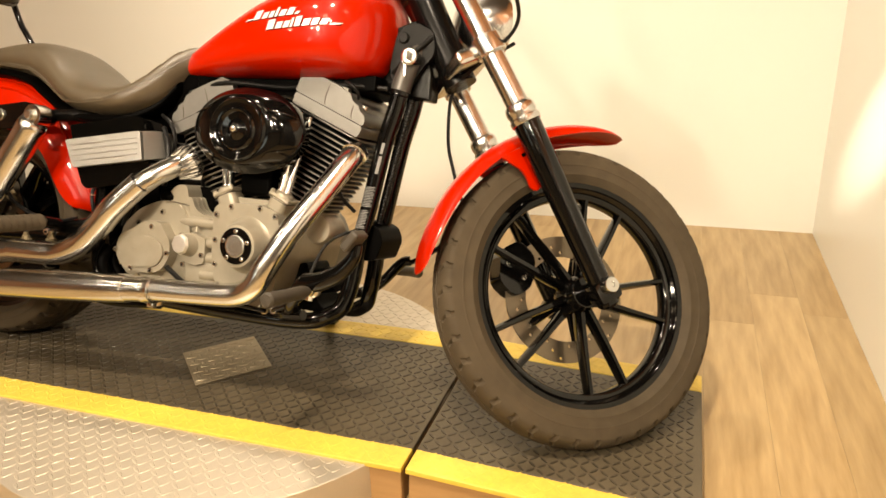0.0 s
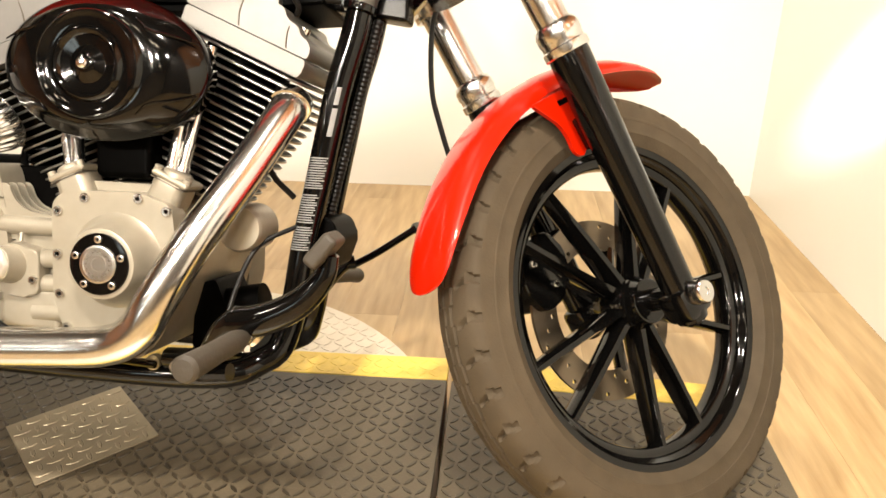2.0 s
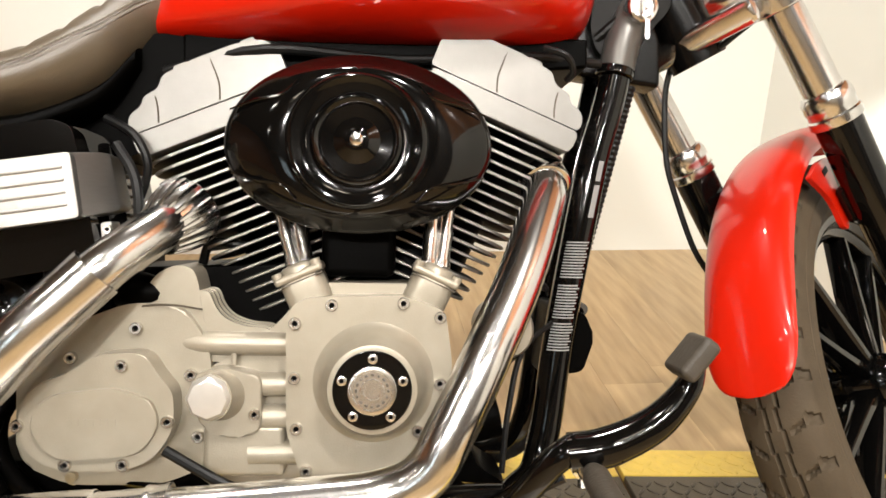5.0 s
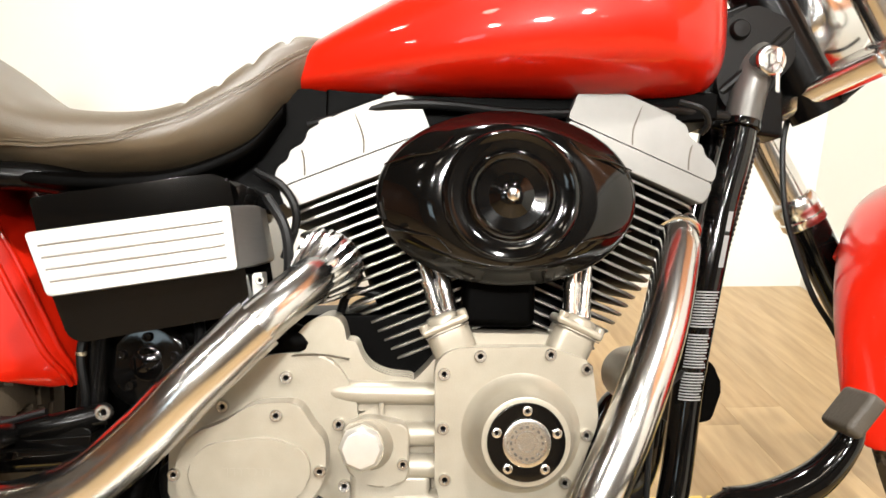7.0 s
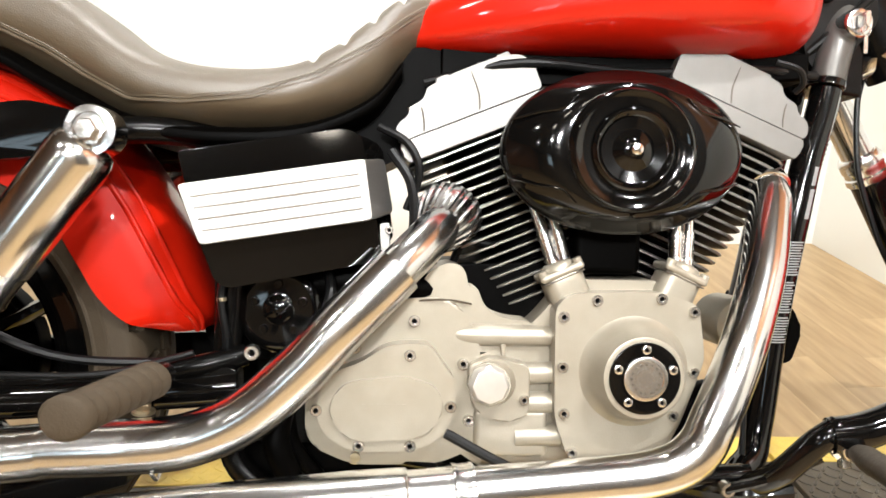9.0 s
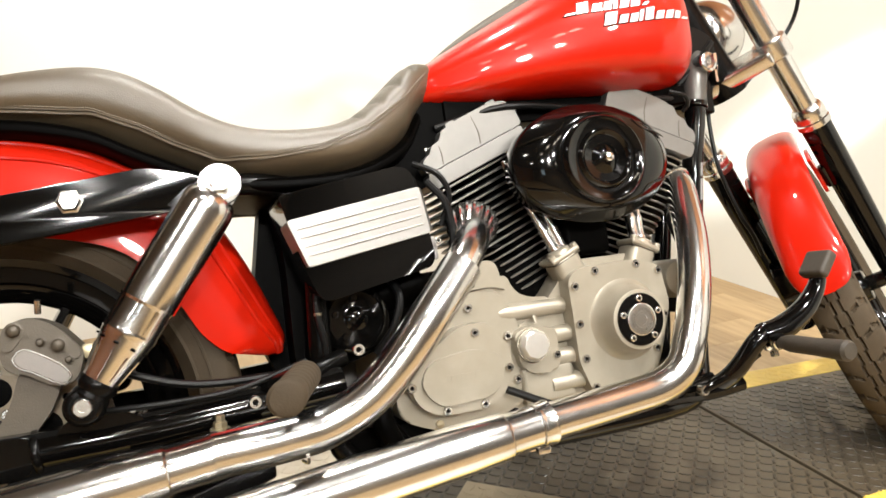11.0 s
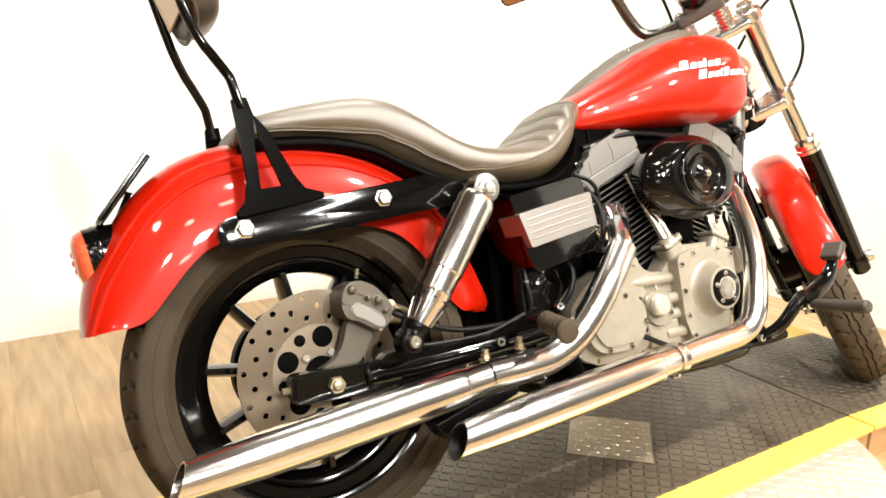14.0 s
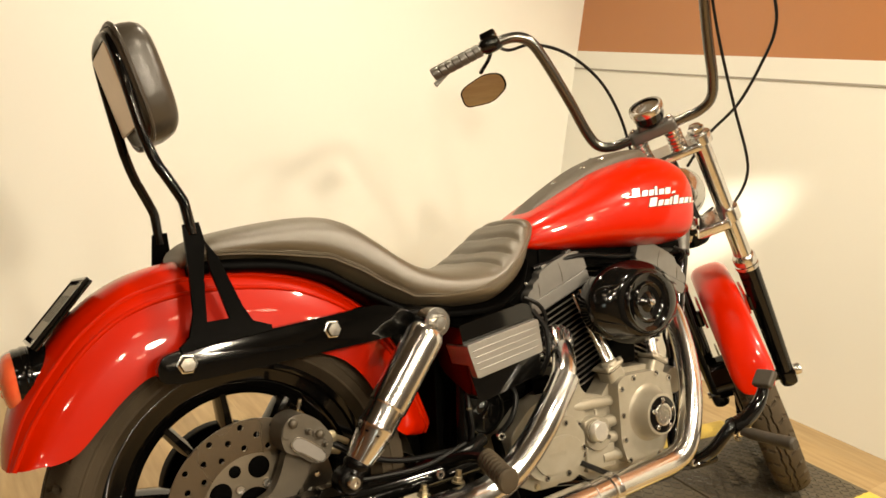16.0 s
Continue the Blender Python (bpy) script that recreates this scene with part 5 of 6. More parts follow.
TANK = [(0.627, 0.763, 0.753, 0.008), (0.632, 0.771, 0.744, 0.026), (0.645, 0.781, 0.735, 0.05), (0.672, 0.798, 0.729, 0.085), (0.74, 0.836, 0.727, 0.118), (0.82, 0.878, 0.727, 0.148), (0.90, 0.918, 0.728, 0.170), (0.98, 0.945, 0.729, 0.184), (1.05, 0.962, 0.731, 0.189), (1.095, 0.965, 0.733, 0.185),
        (1.13, 0.96, 0.736, 0.170), (1.158, 0.947, 0.742, 0.142), (1.178, 0.925, 0.756, 0.105), (1.192, 0.895, 0.785, 0.065), (1.199, 0.865, 0.82, 0.025)]
tank = part("fuel_tank", loft(TANK, 7, 64, 2.4, 0.02, (), 3.4), RED, bike, "glossy red teardrop fuel tank", None, 60)
dash_rows = [(0.70, 0.812, 0.79, 0.036), (0.76, 0.856, 0.82, 0.043), (0.84, 0.903, 0.86, 0.05), (0.92, 0.944, 0.90, 0.056), (1.0, 0.972, 0.93, 0.064), (1.06, 0.985, 0.94, 0.066), (1.10, 0.984, 0.94, 0.055), (1.125, 0.972, 0.94, 0.03)]
dash = part("tank_console", loft(dash_rows, 6, 32, 3.2), DASHM, tank, "grey-brown leather tank strip")
for u, y in ((0.9, -0.03), (0.96, -0.035), (0.985, 0.03), (0.83, 0.0)):
    part("console_stud", lathe((u, y, interp(dash_rows, u, 1) - 0.004), (-0.4, 0, 1), [(0.008, 0), (0.0075, 0.004), (0.004, 0.006), (0.0002, 0.0065)], 14), CHROME, dash)
def on_tank(u, w, out=0.001):
    """A point of the tank's right side."""
    return on_loft(TANK, u, w, 2.4, 3.4, 0.44, out)


def emblem(u0, u1, w0, w1, slant, out):
    """A raised slanted bar of the tank badge."""
    bm = bmesh.new()
    rings = []
    for i in range(9):
        t = i / 8
        a, b = lerp(u0, u1, t), lerp(u0, u1, t)
        rise = lerp(0, slant, t)
        lo, hi = on_tank(a, w0 + rise, -0.002), on_tank(b + 0.006, w1 + rise, -0.002)
        lo2, hi2 = on_tank(a, w0 + rise, out), on_tank(b + 0.006, w1 + rise, out)
        rings.append([lo, hi, hi2, lo2])
    skin(bm, rings)
    return bm


row_a = [(0.893, 0.018, 0.004), (0.915, 0.019, 0.021), (0.940, 0.015, 0.014), (0.960, 0.012, 0.014), (0.977, 0.007, 0.021), (0.989, 0.015, 0.014), (1.009, 0.016, 0.016), (1.030, 0.009, 0.006)]
row_b = [(0.957, 0.020, 0.021), (0.982, 0.015, 0.014), (1.002, 0.014, 0.014), (1.020, 0.006, 0.019), (1.031, 0.015, 0.021), (1.051, 0.016, 0.014), (1.072, 0.015, 0.014), (1.092, 0.014, 0.013), (1.110, 0.02, 0.004)]
for base, rows in ((0.841, row_a), (0.815, row_b)):
    for u, wd, ht in rows:
        b = base + (u - 0.9) * 0.08
        part("badge_shadow", emblem(u - 0.0014, u + wd + 0.0014, b - 0.0014, b + ht + 0.0014, wd * 0.1, 0.0014), BLACK, tank, "black badge outline")
        part("badge_bar", emblem(u, u + wd, b, b + ht, wd * 0.1, 0.003), BADGE, tank, "silver-white badge stroke")

# ---- side cover ----
cover = part("side_cover", prism(rounded([(0.405, 0.588), (0.588, 0.621), (0.606, 0.614), (0.616, 0.57), (0.631, 0.482), (0.622, 0.467), (0.46, 0.436), (0.447, 0.443), (0.431, 0.485)], 0.007, 3), -0.168, -0.04, 0.011, None, 4), COVERBLACK, bike, "gloss black battery side cover")
bm = prism(rounded([(0.57, 0.612), (0.606, 0.616), (0.629, 0.606), (0.645, 0.495), (0.63, 0.482), (0.6, 0.478)], 0.006, 3), -0.157, -0.05, 0.004)
for v in bm.verts:
    v.co.y += max(0.0, v.co.x - 0.605) * 1.3
part("cover_side", bm, COVERBLACK, cover)
band = part("cover_band", prism(rounded([(0.41, 0.5505), (0.612, 0.586), (0.622, 0.5165), (0.434, 0.4845)], 0.006, 3), -0.186, -0.11, 0.009, None, 4), BRUSHED, cover, "brushed silver band")
for k in range(4):
    t = (k + 1) / 5
    a, b = Vector((lerp(0.414, 0.436, t), -0.1862, lerp(0.549, 0.488, t))), Vector((lerp(0.609, 0.617, t), -0.1862, lerp(0.583, 0.518, t)))
    part("band_ridge", tube([a.lerp(b, 0.03), a.lerp(b, 0.3), a.lerp(b, 0.7), a.lerp(b, 0.97)], [0.0014, 0.0018, 0.0018, 0.0014], 8, 2), BRUSHED, band)
bm = prism(rounded([(0.606, 0.5845), (0.632, 0.5905), (0.644, 0.526), (0.617, 0.5155)], 0.005, 2), -0.1855, -0.15, 0.003)
for v in bm.verts:
    v.co.y += max(0.0, v.co.x - 0.612 + (v.co.z - 0.55) * 0.15) * 1.9
part("cover_return", bm, BRUSHED, cover)
part("cover_bracket", prism(rounded([(0.628, 0.512), (0.64, 0.514), (0.642, 0.478), (0.63, 0.476)], 0.003, 2), -0.15, -0.125, 0.002), BRUSHED, cover, "bare metal cover bracket")
bolts(cover, -0.16, [(0.640, 0.505)], 0.005, 0.004)
for piece in [cover] + list(cover.children_recursive):
    for v in piece.data.vertices:
        v.co.y += (v.co.x - 0.50) * 0.14
part("electrics_box", prism(rounded([(0.43, 0.34), (0.45, 0.46), (0.62, 0.48), (0.62, 0.40), (0.56, 0.36), (0.5, 0.34)], 0.012), -0.085, 0.12, 0.006), BARREL, bike, "black electrics tray behind the exhaust")
part("starter", tube([(0.62, -0.07, 0.445), (0.48, -0.07, 0.43)], 0.035, 24, 1), BARREL, bike)
part("battery_strap", tube([(0.64, -0.12, 0.60), (0.665, -0.13, 0.56), (0.668, -0.13, 0.50), (0.65, -0.12, 0.46)], 0.006, 8, 5), CABLE, bike)
part("battery_cable", tube([(0.625, -0.11, 0.63), (0.66, -0.12, 0.61), (0.675, -0.12, 0.575), (0.66, -0.11, 0.53)], 0.005, 8, 5), CABLE, bike)
# added black fillers: darken the gap between rear fender and side cover
part("inner_fender", prism(rounded([(0.366, 0.41), (0.40, 0.6), (0.46, 0.6), (0.47, 0.3), (0.41, 0.3)], 0.01), 0.02, 0.1, 0.004), BARREL, bike)
part("inner_fender", prism(rounded([(0.418, 0.36), (0.42, 0.5), (0.41, 0.6), (0.46, 0.6), (0.475, 0.3), (0.43, 0.28)], 0.01), -0.06, 0.06, 0.004), BARREL, bike)

# ---- backrest ----
plate_outline = [(-0.11, 0.597), (-0.092, 0.612), (-0.082, 0.65), (-0.085, 0.793), (-0.058, 0.797), (-0.052, 0.765), (-0.061, 0.70), (-0.066, 0.632), (-0.026, 0.636), (-0.050, 0.715), (-0.052, 0.765), (-0.032, 0.735), (-0.006, 0.655), (0.008, 0.63), (0.04, 0.622), (0.04, 0.612), (-0.105, 0.589)]
for s in (-1, 1):
    bm = prism(plate_outline, *sorted((s * 0.168, s * 0.177)), 0.0015)
    for v in bm.verts:
        v.co.y -= s * max(0.0, v.co.z - 0.615) * 0.30
    part("backrest_bracket", bm, BRACKET, bike, "black backrest side bracket")
upright = [(-0.070, -0.124, 0.775), (-0.078, -0.117, 0.822), (-0.083, -0.113, 0.838), (-0.107, -0.102, 0.881), (-0.114, -0.099, 0.893), (-0.134, -0.092, 0.943), (-0.165, -0.084, 1.055), (-0.176, -0.07, 1.092), (-0.181, -0.045, 1.108), (-0.183, 0, 1.112)]
sissy_bar = part("backrest_bar", tube(upright + [(u, -y, w) for u, y, w in upright[-2::-1]], 0.0088, 14, 2), BLACK, bike, "black bent backrest bar")
tilt = Matrix.Rotation(radians(-20), 4, "Y")
cushion = bmesh.new()
skin(cushion, [[Vector((-0.128, 0, 1.04)) + tilt @ Vector((deep, 0.1 * k * math.copysign(abs(math.cos(a)) ** 0.6, math.cos(a)), 0.1 * k * math.copysign(abs(math.sin(a)) ** 0.6, math.sin(a)))) for a in (2 * math.pi * n / 48 for n in range(48))]
               for deep, k in ((-0.026, 0.9), (-0.024, 0.96), (-0.012, 0.99), (0.002, 1.0), (0.016, 0.99), (0.026, 0.955), (0.033, 0.88), (0.037, 0.7), (0.039, 0.4), (0.0395, 0.05))])
pad = part("backrest_pad", cushion, PADVINYL, bike, "padded black vinyl backrest", None, 60)
part("pad_plate", box((-0.160, 0, 1.03), (0.006, 0.13, 0.14), tilt, 0.002, None, 2), REARPLATE, pad, "bare metal pad back plate")
part("pad_piping", tube([Vector((-0.128, 0, 1.04)) + tilt @ Vector((-0.018, 0.099 * math.copysign(abs(math.cos(a)) ** 0.5, math.cos(a)), 0.1 * math.copysign(abs(math.sin(a)) ** 0.5, math.sin(a)))) for a in (2 * math.pi * k / 24 for k in range(25))], 0.004, 8, 2), PADVINYL, pad)

# ---- tail ----
def oval(rows, n=40):
    """A body along the rear-facing axis of the tail lamp: rows of (distance back, half width, half height)."""
    back, up = Vector((-0.985, 0, -0.17)), Vector((-0.17, 0, 0.985))
    bm = bmesh.new()
    skin(bm, [[Vector((-0.243, 0, 0.568)) + back * d + up * (h * math.copysign(abs(math.sin(a)) ** 0.8, math.sin(a))) + Vector((0, w * math.copysign(abs(math.cos(a)) ** 0.8, math.cos(a)), 0)) for a in (2 * math.pi * k / n for k in range(n))] for d, w, h in rows])
    return bm


tail = part("tail_light", oval([(-0.03, 0.05, 0.042), (0.0, 0.056, 0.047), (0.03, 0.06, 0.05), (0.055, 0.062, 0.052), (0.074, 0.0625, 0.0525), (0.078, 0.0615, 0.0515)]), BLACK, bike, "black oval tail light housing with red lens")
part("housing_rim", oval([(0.056, 0.0625, 0.0525), (0.058, 0.0638, 0.0538), (0.064, 0.0638, 0.0538), (0.066, 0.0625, 0.0525)]), BLACK, tail)
part("lens", oval([(0.077, 0.0605, 0.0505), (0.083, 0.0595, 0.0495), (0.09, 0.056, 0.046), (0.096, 0.047, 0.038), (0.1, 0.03, 0.024), (0.101, 0.004, 0.003)]), LENS, tail, "red-orange tail lens")
for k in range(5):
    for j in range(5):
        q, w = (k - 2) * 0.017, (j - 2) * 0.014
        if (q / 0.05) ** 2 + (w / 0.042) ** 2 < 1:
            d = 0.101 - 0.011 * ((q / 0.052) ** 2 + (w / 0.044) ** 2)
            part("lens_dimple", lathe(Vector((-0.243, q, 0.568)) + Vector((-0.985, 0, -0.17)) * d + Vector((-0.17, 0, 0.985)) * w, (-0.985, 0, -0.17), [(0.0062, -0.003), (0.0055, 0.0008), (0.003, 0.0022), (0.0002, 0.0026)], 10), LENS, tail)
part("tail_bracket", prism(rounded([(-0.25, 0.52), (-0.215, 0.53), (-0.19, 0.58), (-0.205, 0.63), (-0.245, 0.615)], 0.008, 2), -0.035, 0.035, 0.004), BLACK, tail)
plate_m = Matrix.Translation((-0.256, 0, 0.657)) @ Matrix.Rotation(radians(38), 4, "Y")
plate = part("number_plate_holder", box((-0.003, 0, 0), (0.006, 0.19, 0.13), None, 0.0025), BLACK, bike, "black tilted number plate holder", plate_m)
part("plate_sheet", box((-0.008, 0, 0), (0.003, 0.17, 0.105), None, 0.001), CARRIER, plate, "dull grey plate", plate_m)
for y in (-0.092, 0.092):
    part("plate_frame", box((-0.009, y, 0), (0.006, 0.006, 0.13), None, 0.001), BLACK, plate, "black plate frame edge", plate_m)
for z in (-0.0625, 0.0625):
    part("plate_frame", box((-0.009, 0, z), (0.006, 0.178, 0.005), None, 0.001), BLACK, plate, "black plate frame edge", plate_m)
for y in (-0.06, -0.03, 0.0, 0.03, 0.06):
    part("plate_bar", box((-0.0098, y, 0.005), (0.0012, 0.02, 0.05), None, 0), CALIPER, plate, "plain grey bar", plate_m)
part("plate_stay", tube([(-0.24, 0.0, 0.66), (-0.255, 0, 0.63), (-0.27, 0, 0.60)], 0.012, 10, 3), BLACK, plate)

# ---- front end ----
for s in (-1, 1):
    v = s * 0.104
    leg_up = (fork(0.352, v) - fork(0, v)).normalized()
    leg = part("fork_leg", lathe(fork(0, v) - leg_up * 0.045, leg_up, [(0.014, 0), (0.022, 0.006), (0.0245, 0.02), (0.024, 0.06), (0.026, 0.16), (0.0285, 0.30), (0.0298, 0.418), (0.028, 0.433), (0.026, 0.435)], 32), BLACK, bike, "gloss black lower fork leg", STEER)
    part("fork_tube", lathe(fork(0.35, v), RAKE_UP, [(0.0245, 0), (0.0245, 0.44), (0.0235, 0.445), (0.012, 0.447)], 32), CHROME, leg, "chrome fork tube", STEER)
    part("dust_cap", lathe(fork(0.352, v), RAKE_UP, [(0.032, 0), (0.0335, 0.002), (0.0335, 0.012), (0.031, 0.014), (0.031, 0.022), (0.0325, 0.024), (0.0325, 0.036), (0.029, 0.044), (0.0255, 0.046)], 36), CHROME, leg, "chrome dust cap", STEER)
    part("fork_cap", lathe(fork(0.798, v), RAKE_UP, [(0.024, 0), (0.024, 0.008), (0.017, 0.012), (0.016, 0.018), (0.0002, 0.019)], 6), CHROME, leg, "", STEER)
    part("axle_pinch", box(fork(-0.01, v), (0.06, 0.05, 0.05), Matrix.Rotation(radians(-29), 4, "Y"), 0.012), BLACK, leg, "", STEER)
part("front_axle", tube([fork(0, -0.135), fork(0, 0.135)], 0.0105, 16, 1), BOLT, bike, "", STEER)
part("axle_cap", lathe(fork(0, -0.13), OUT, [(0.0175, 0), (0.0175, 0.014), (0.015, 0.018), (0.006, 0.018), (0.005, 0.016), (0.0002, 0.016)], 24), CHROME, bike, "bright axle end", STEER)
part("axle_spacer", tube([fork(0, -0.09), fork(0, -0.04)], 0.017, 20, 1), BLACK, bike, "", STEER)


def clamp_plate(k, half, d, h, name, mat, label, back):
    own = bmesh.new()
    turn = Matrix.Rotation(radians(-29), 4, "Y")
    for s in (-1, 1):
        lathe(fork(k - h / 2, s * 0.104), RAKE_UP, [(d - 0.003, 0), (d, 0.003), (d, h - 0.003), (d - 0.003, h)], 28, own)
    box(fork(k, 0, back / 2), (0.05 + abs(back), 0.2, h * 0.8), turn, 0.01, own)
    return part(name, own, mat, bike, label, STEER)


clamp_plate(0.535, 0.104, 0.034, 0.042, "lower_fork_clamp", CHROME, "chrome lower fork clamp", -0.05)
clamp_plate(0.775, 0.104, 0.034, 0.032, "upper_fork_clamp", CHROME, "chrome upper fork clamp", -0.05)
for s in (-1, 1):
    part("riser", lathe(fork(0.785, s * 0.045, -0.045), RAKE_UP, [(0.024, 0), (0.024, 0.008)] + [(r, 0.01 + 0.011 * k + d) for k in range(4) for r, d in ((0.0175, 0), (0.0225, 0.002), (0.0225, 0.007), (0.0175, 0.009))] + [(0.018, 0.058)], 24), CHROME, bike, "ribbed chrome handlebar riser", STEER)
clampb = part("bar_clamp", box(fork(0.858, 0, -0.04), (0.05, 0.128, 0.036), Matrix.Rotation(radians(-29), 4, "Y"), 0.012, None, 4), SLEEVE, bike, "grey handlebar clamp", STEER)
part("clamp_cap", box(fork(0.882, 0, -0.045), (0.042, 0.07, 0.02), Matrix.Rotation(radians(-29), 4, "Y"), 0.007, None, 3), SLEEVE, clampb, "", STEER)
for s in (-1, 1):
    part("clamp_bolt", lathe(fork(0.874, s * 0.05, -0.042), RAKE_UP, [(0.0075, 0), (0.0075, 0.007), (0.0055, 0.009), (0.0002, 0.009)], 12), BOLT, clampb, "", STEER)
half_bar = [(0.858, 0.0, -0.04), (0.858, 0.07, -0.04), (0.862, 0.12, -0.04), (0.882, 0.152, -0.04), (0.93, 0.168, -0.04), (1.03, 0.182, -0.04), (1.157, 0.204, -0.045), (1.215, 0.222, -0.05), (1.244, 0.256, -0.06), (1.256, 0.319, -0.10), (1.258, 0.37, -0.124), (1.259, 0.452, -0.163)]
line = [fork(k, -v, f) for k, v, f in half_bar[:0:-1]] + [fork(k, v, f) for k, v, f in half_bar]
bars = part("handlebar", tube(line, 0.0135, 16, 6), BARS, bike, "dark tall handlebar", STEER)
for s in (-1, 1):
    g0, g1 = fork(1.257, s * 0.335, -0.107), fork(1.259, s * 0.457, -0.165)
    way = (g1 - g0).normalized()
    n = (g1 - g0).length
    rows = [(0.0165, 0)]
    for k in range(7):
        rows += [(0.0185, n * (k + 0.1) / 7), (0.0185, n * (k + 0.8) / 7), (0.0165, n * (k + 0.9) / 7)]
    grip = part("grip", lathe(g0, way, rows + [(0.017, n), (0.0002, n + 0.002)], 20), PADVINYL, bars, "black ribbed rubber grip", STEER)
    part("switch_housing", lathe(g0 - way * 0.055, way, [(0.017, 0), (0.023, 0.006), (0.024, 0.02), (0.023, 0.04), (0.018, 0.05)], 16), BLACK, bars, "", STEER)
    part("switch_block", box(g0 - way * 0.03 + Vector((0.0, 0, 0.018)), (0.04, 0.04, 0.026), None, 0.006), BLACK, bars, "", STEER)
    part("lever", tube([g0 - way * 0.03 + RAKE_FWD * 0.035, g0 + way * 0.01 + RAKE_FWD * 0.05, g0 + way * 0.10 + RAKE_FWD * 0.05 - RAKE_UP * 0.015, g0 + way * 0.15 + RAKE_FWD * 0.045 - RAKE_UP * 0.03], [0.008, 0.006, 0.005, 0.007], 10, 5), SILVER, bars, "polished lever", STEER)
    mc = fork(1.153, s * 0.375, -0.06)
    part("mirror_stem", tube([g0 - way * 0.03, g0 - way * 0.01 - RAKE_UP * 0.03 + RAKE_FWD * 0.03, mc + RAKE_UP * 0.045 + Vector((0, -s * 0.01, 0))], 0.0055, 8, 5), BLACK, bars, "", STEER)
    out = rounded([(-0.061, 0.019), (-0.062, -0.023), (0.015, -0.04), (0.064, -0.017), (0.061, 0.022), (0.019, 0.04), (-0.045, 0.03)], 0.022, 4)
    face = (-RAKE_FWD * 0.85 + Vector((0, s * 0.0, 0)) + RAKE_UP * 0.15).normalized()
    sx = Vector((0, -s, 0))
    sy = face.cross(sx).normalized()
    if sy.z < 0:
        sy = -sy
    bm = bmesh.new()
    rings = []
    for sc, d in ((0.55, -0.02), (0.9, -0.014), (1.0, -0.004), (1.0, 0.002), (0.96, 0.003)):
        rings.append([mc + sx * x * sc + sy * y * sc + face * d for x, y in out])
    skin(bm, rings)
    shell = part("mirror", bm, BLACK, bars, "black handlebar mirror", STEER)
    bm = bmesh.new()
    skin(bm, [[mc + sx * x * 0.93 + sy * y * 0.93 + face * d for x, y in out] for d in (0.0025, 0.0042)])
    part("mirror_glass", bm, MIRROR, bars, "mirror glass", STEER)

gc = fork(0.916, -0.004, -0.05)
gax = (Vector((-0.62, 0, 0.78))).normalized()
gauge = part("speedometer", lathe(gc - gax * 0.03, gax, [(0.02, -0.012), (0.034, 0.0), (0.0405, 0.014), (0.0415, 0.034), (0.0435, 0.038), (0.0435, 0.044), (0.041, 0.047), (0.0375, 0.047), (0.037, 0.041)], 40, cap=False), BLACK, bike, "black round speedometer with bright rim", STEER)
part("gauge_rim", lathe(gc - gax * 0.03, gax, [(0.0437, 0.03), (0.0448, 0.034), (0.0448, 0.045), (0.0425, 0.0495), (0.0365, 0.0485)], 40, cap=False), CHROME, gauge, "bright rim", STEER)
part("dial", lathe(gc - gax * 0.03, gax, [(0.0372, 0.036), (0.0372, 0.041), (0.0002, 0.041)], 32), DIAL, gauge, "brown speedometer dial", STEER)
gs = gax.orthogonal().normalized()
for k in range(15):
    a = radians(-30 + 240 * k / 14)
    d = gs * math.cos(a) + gax.cross(gs) * math.sin(a)
    part("dial_tick", tube([gc + gax * 0.0115 + d * 0.026, gc + gax * 0.0115 + d * 0.032], 0.0009, 5, 1), BADGE, gauge, "", STEER)
part("dial_centre", lathe(gc - gax * 0.03, gax, [(0.02, 0.0411), (0.02, 0.042), (0.0002, 0.042)], 28), LEATHER, gauge, "", STEER)
part("needle", tube([gc + gax * 0.0135, gc + gax * 0.0135 + Vector((-0.012, 0.018, -0.01))], 0.0011, 6, 1), LABEL, gauge, "", STEER)

light = part("headlight", lathe(fork(0.645, 0, 0.02), RAKE_FWD - RAKE_UP * 0.5, [(0.03, 0), (0.055, 0.02), (0.074, 0.06), (0.078, 0.09), (0.08, 0.095), (0.078, 0.105), (0.07, 0.106)], 40), CHROME, bike, "chrome headlight shell", STEER)
part("headlight_glass", lathe(fork(0.645, 0, 0.02), RAKE_FWD - RAKE_UP * 0.5, [(0.074, 0.102), (0.055, 0.114), (0.0002, 0.12)], 36), MIRROR, light, "", STEER)

FF = []
for k in range(13):
    a = radians(lerp(182, 71, k / 12))
    r = (0.372, 0.367, 0.362, 0.358, 0.355, 0.353, 0.352, 0.352, 0.353, 0.356, 0.36, 0.364, 0.367)[k]
    e = (0.369, 0.352, 0.338, 0.33, 0.324, 0.32, 0.318, 0.318, 0.318, 0.322, 0.332, 0.347, 0.363)[k]
    FF.append((FENDER_HUB.x + r * math.cos(a), FENDER_HUB.z + r * math.sin(a), FENDER_HUB.x + e * math.cos(a), FENDER_HUB.z + e * math.sin(a)))
ffend = part("front_fender", fender_bm(FF, 0.056, 0.003, 14, False, ((0, 0.2), (0.006, 0.5), (0.012, 0.64), (0.02, 0.75), (0.035, 0.86), (0.055, 0.94), (0.085, 1), (0.8, 1), (0.88, 0.9), (0.94, 0.74), (0.98, 0.5), (1, 0.25))), RED, bike, "glossy red front fender", STEER, 60)
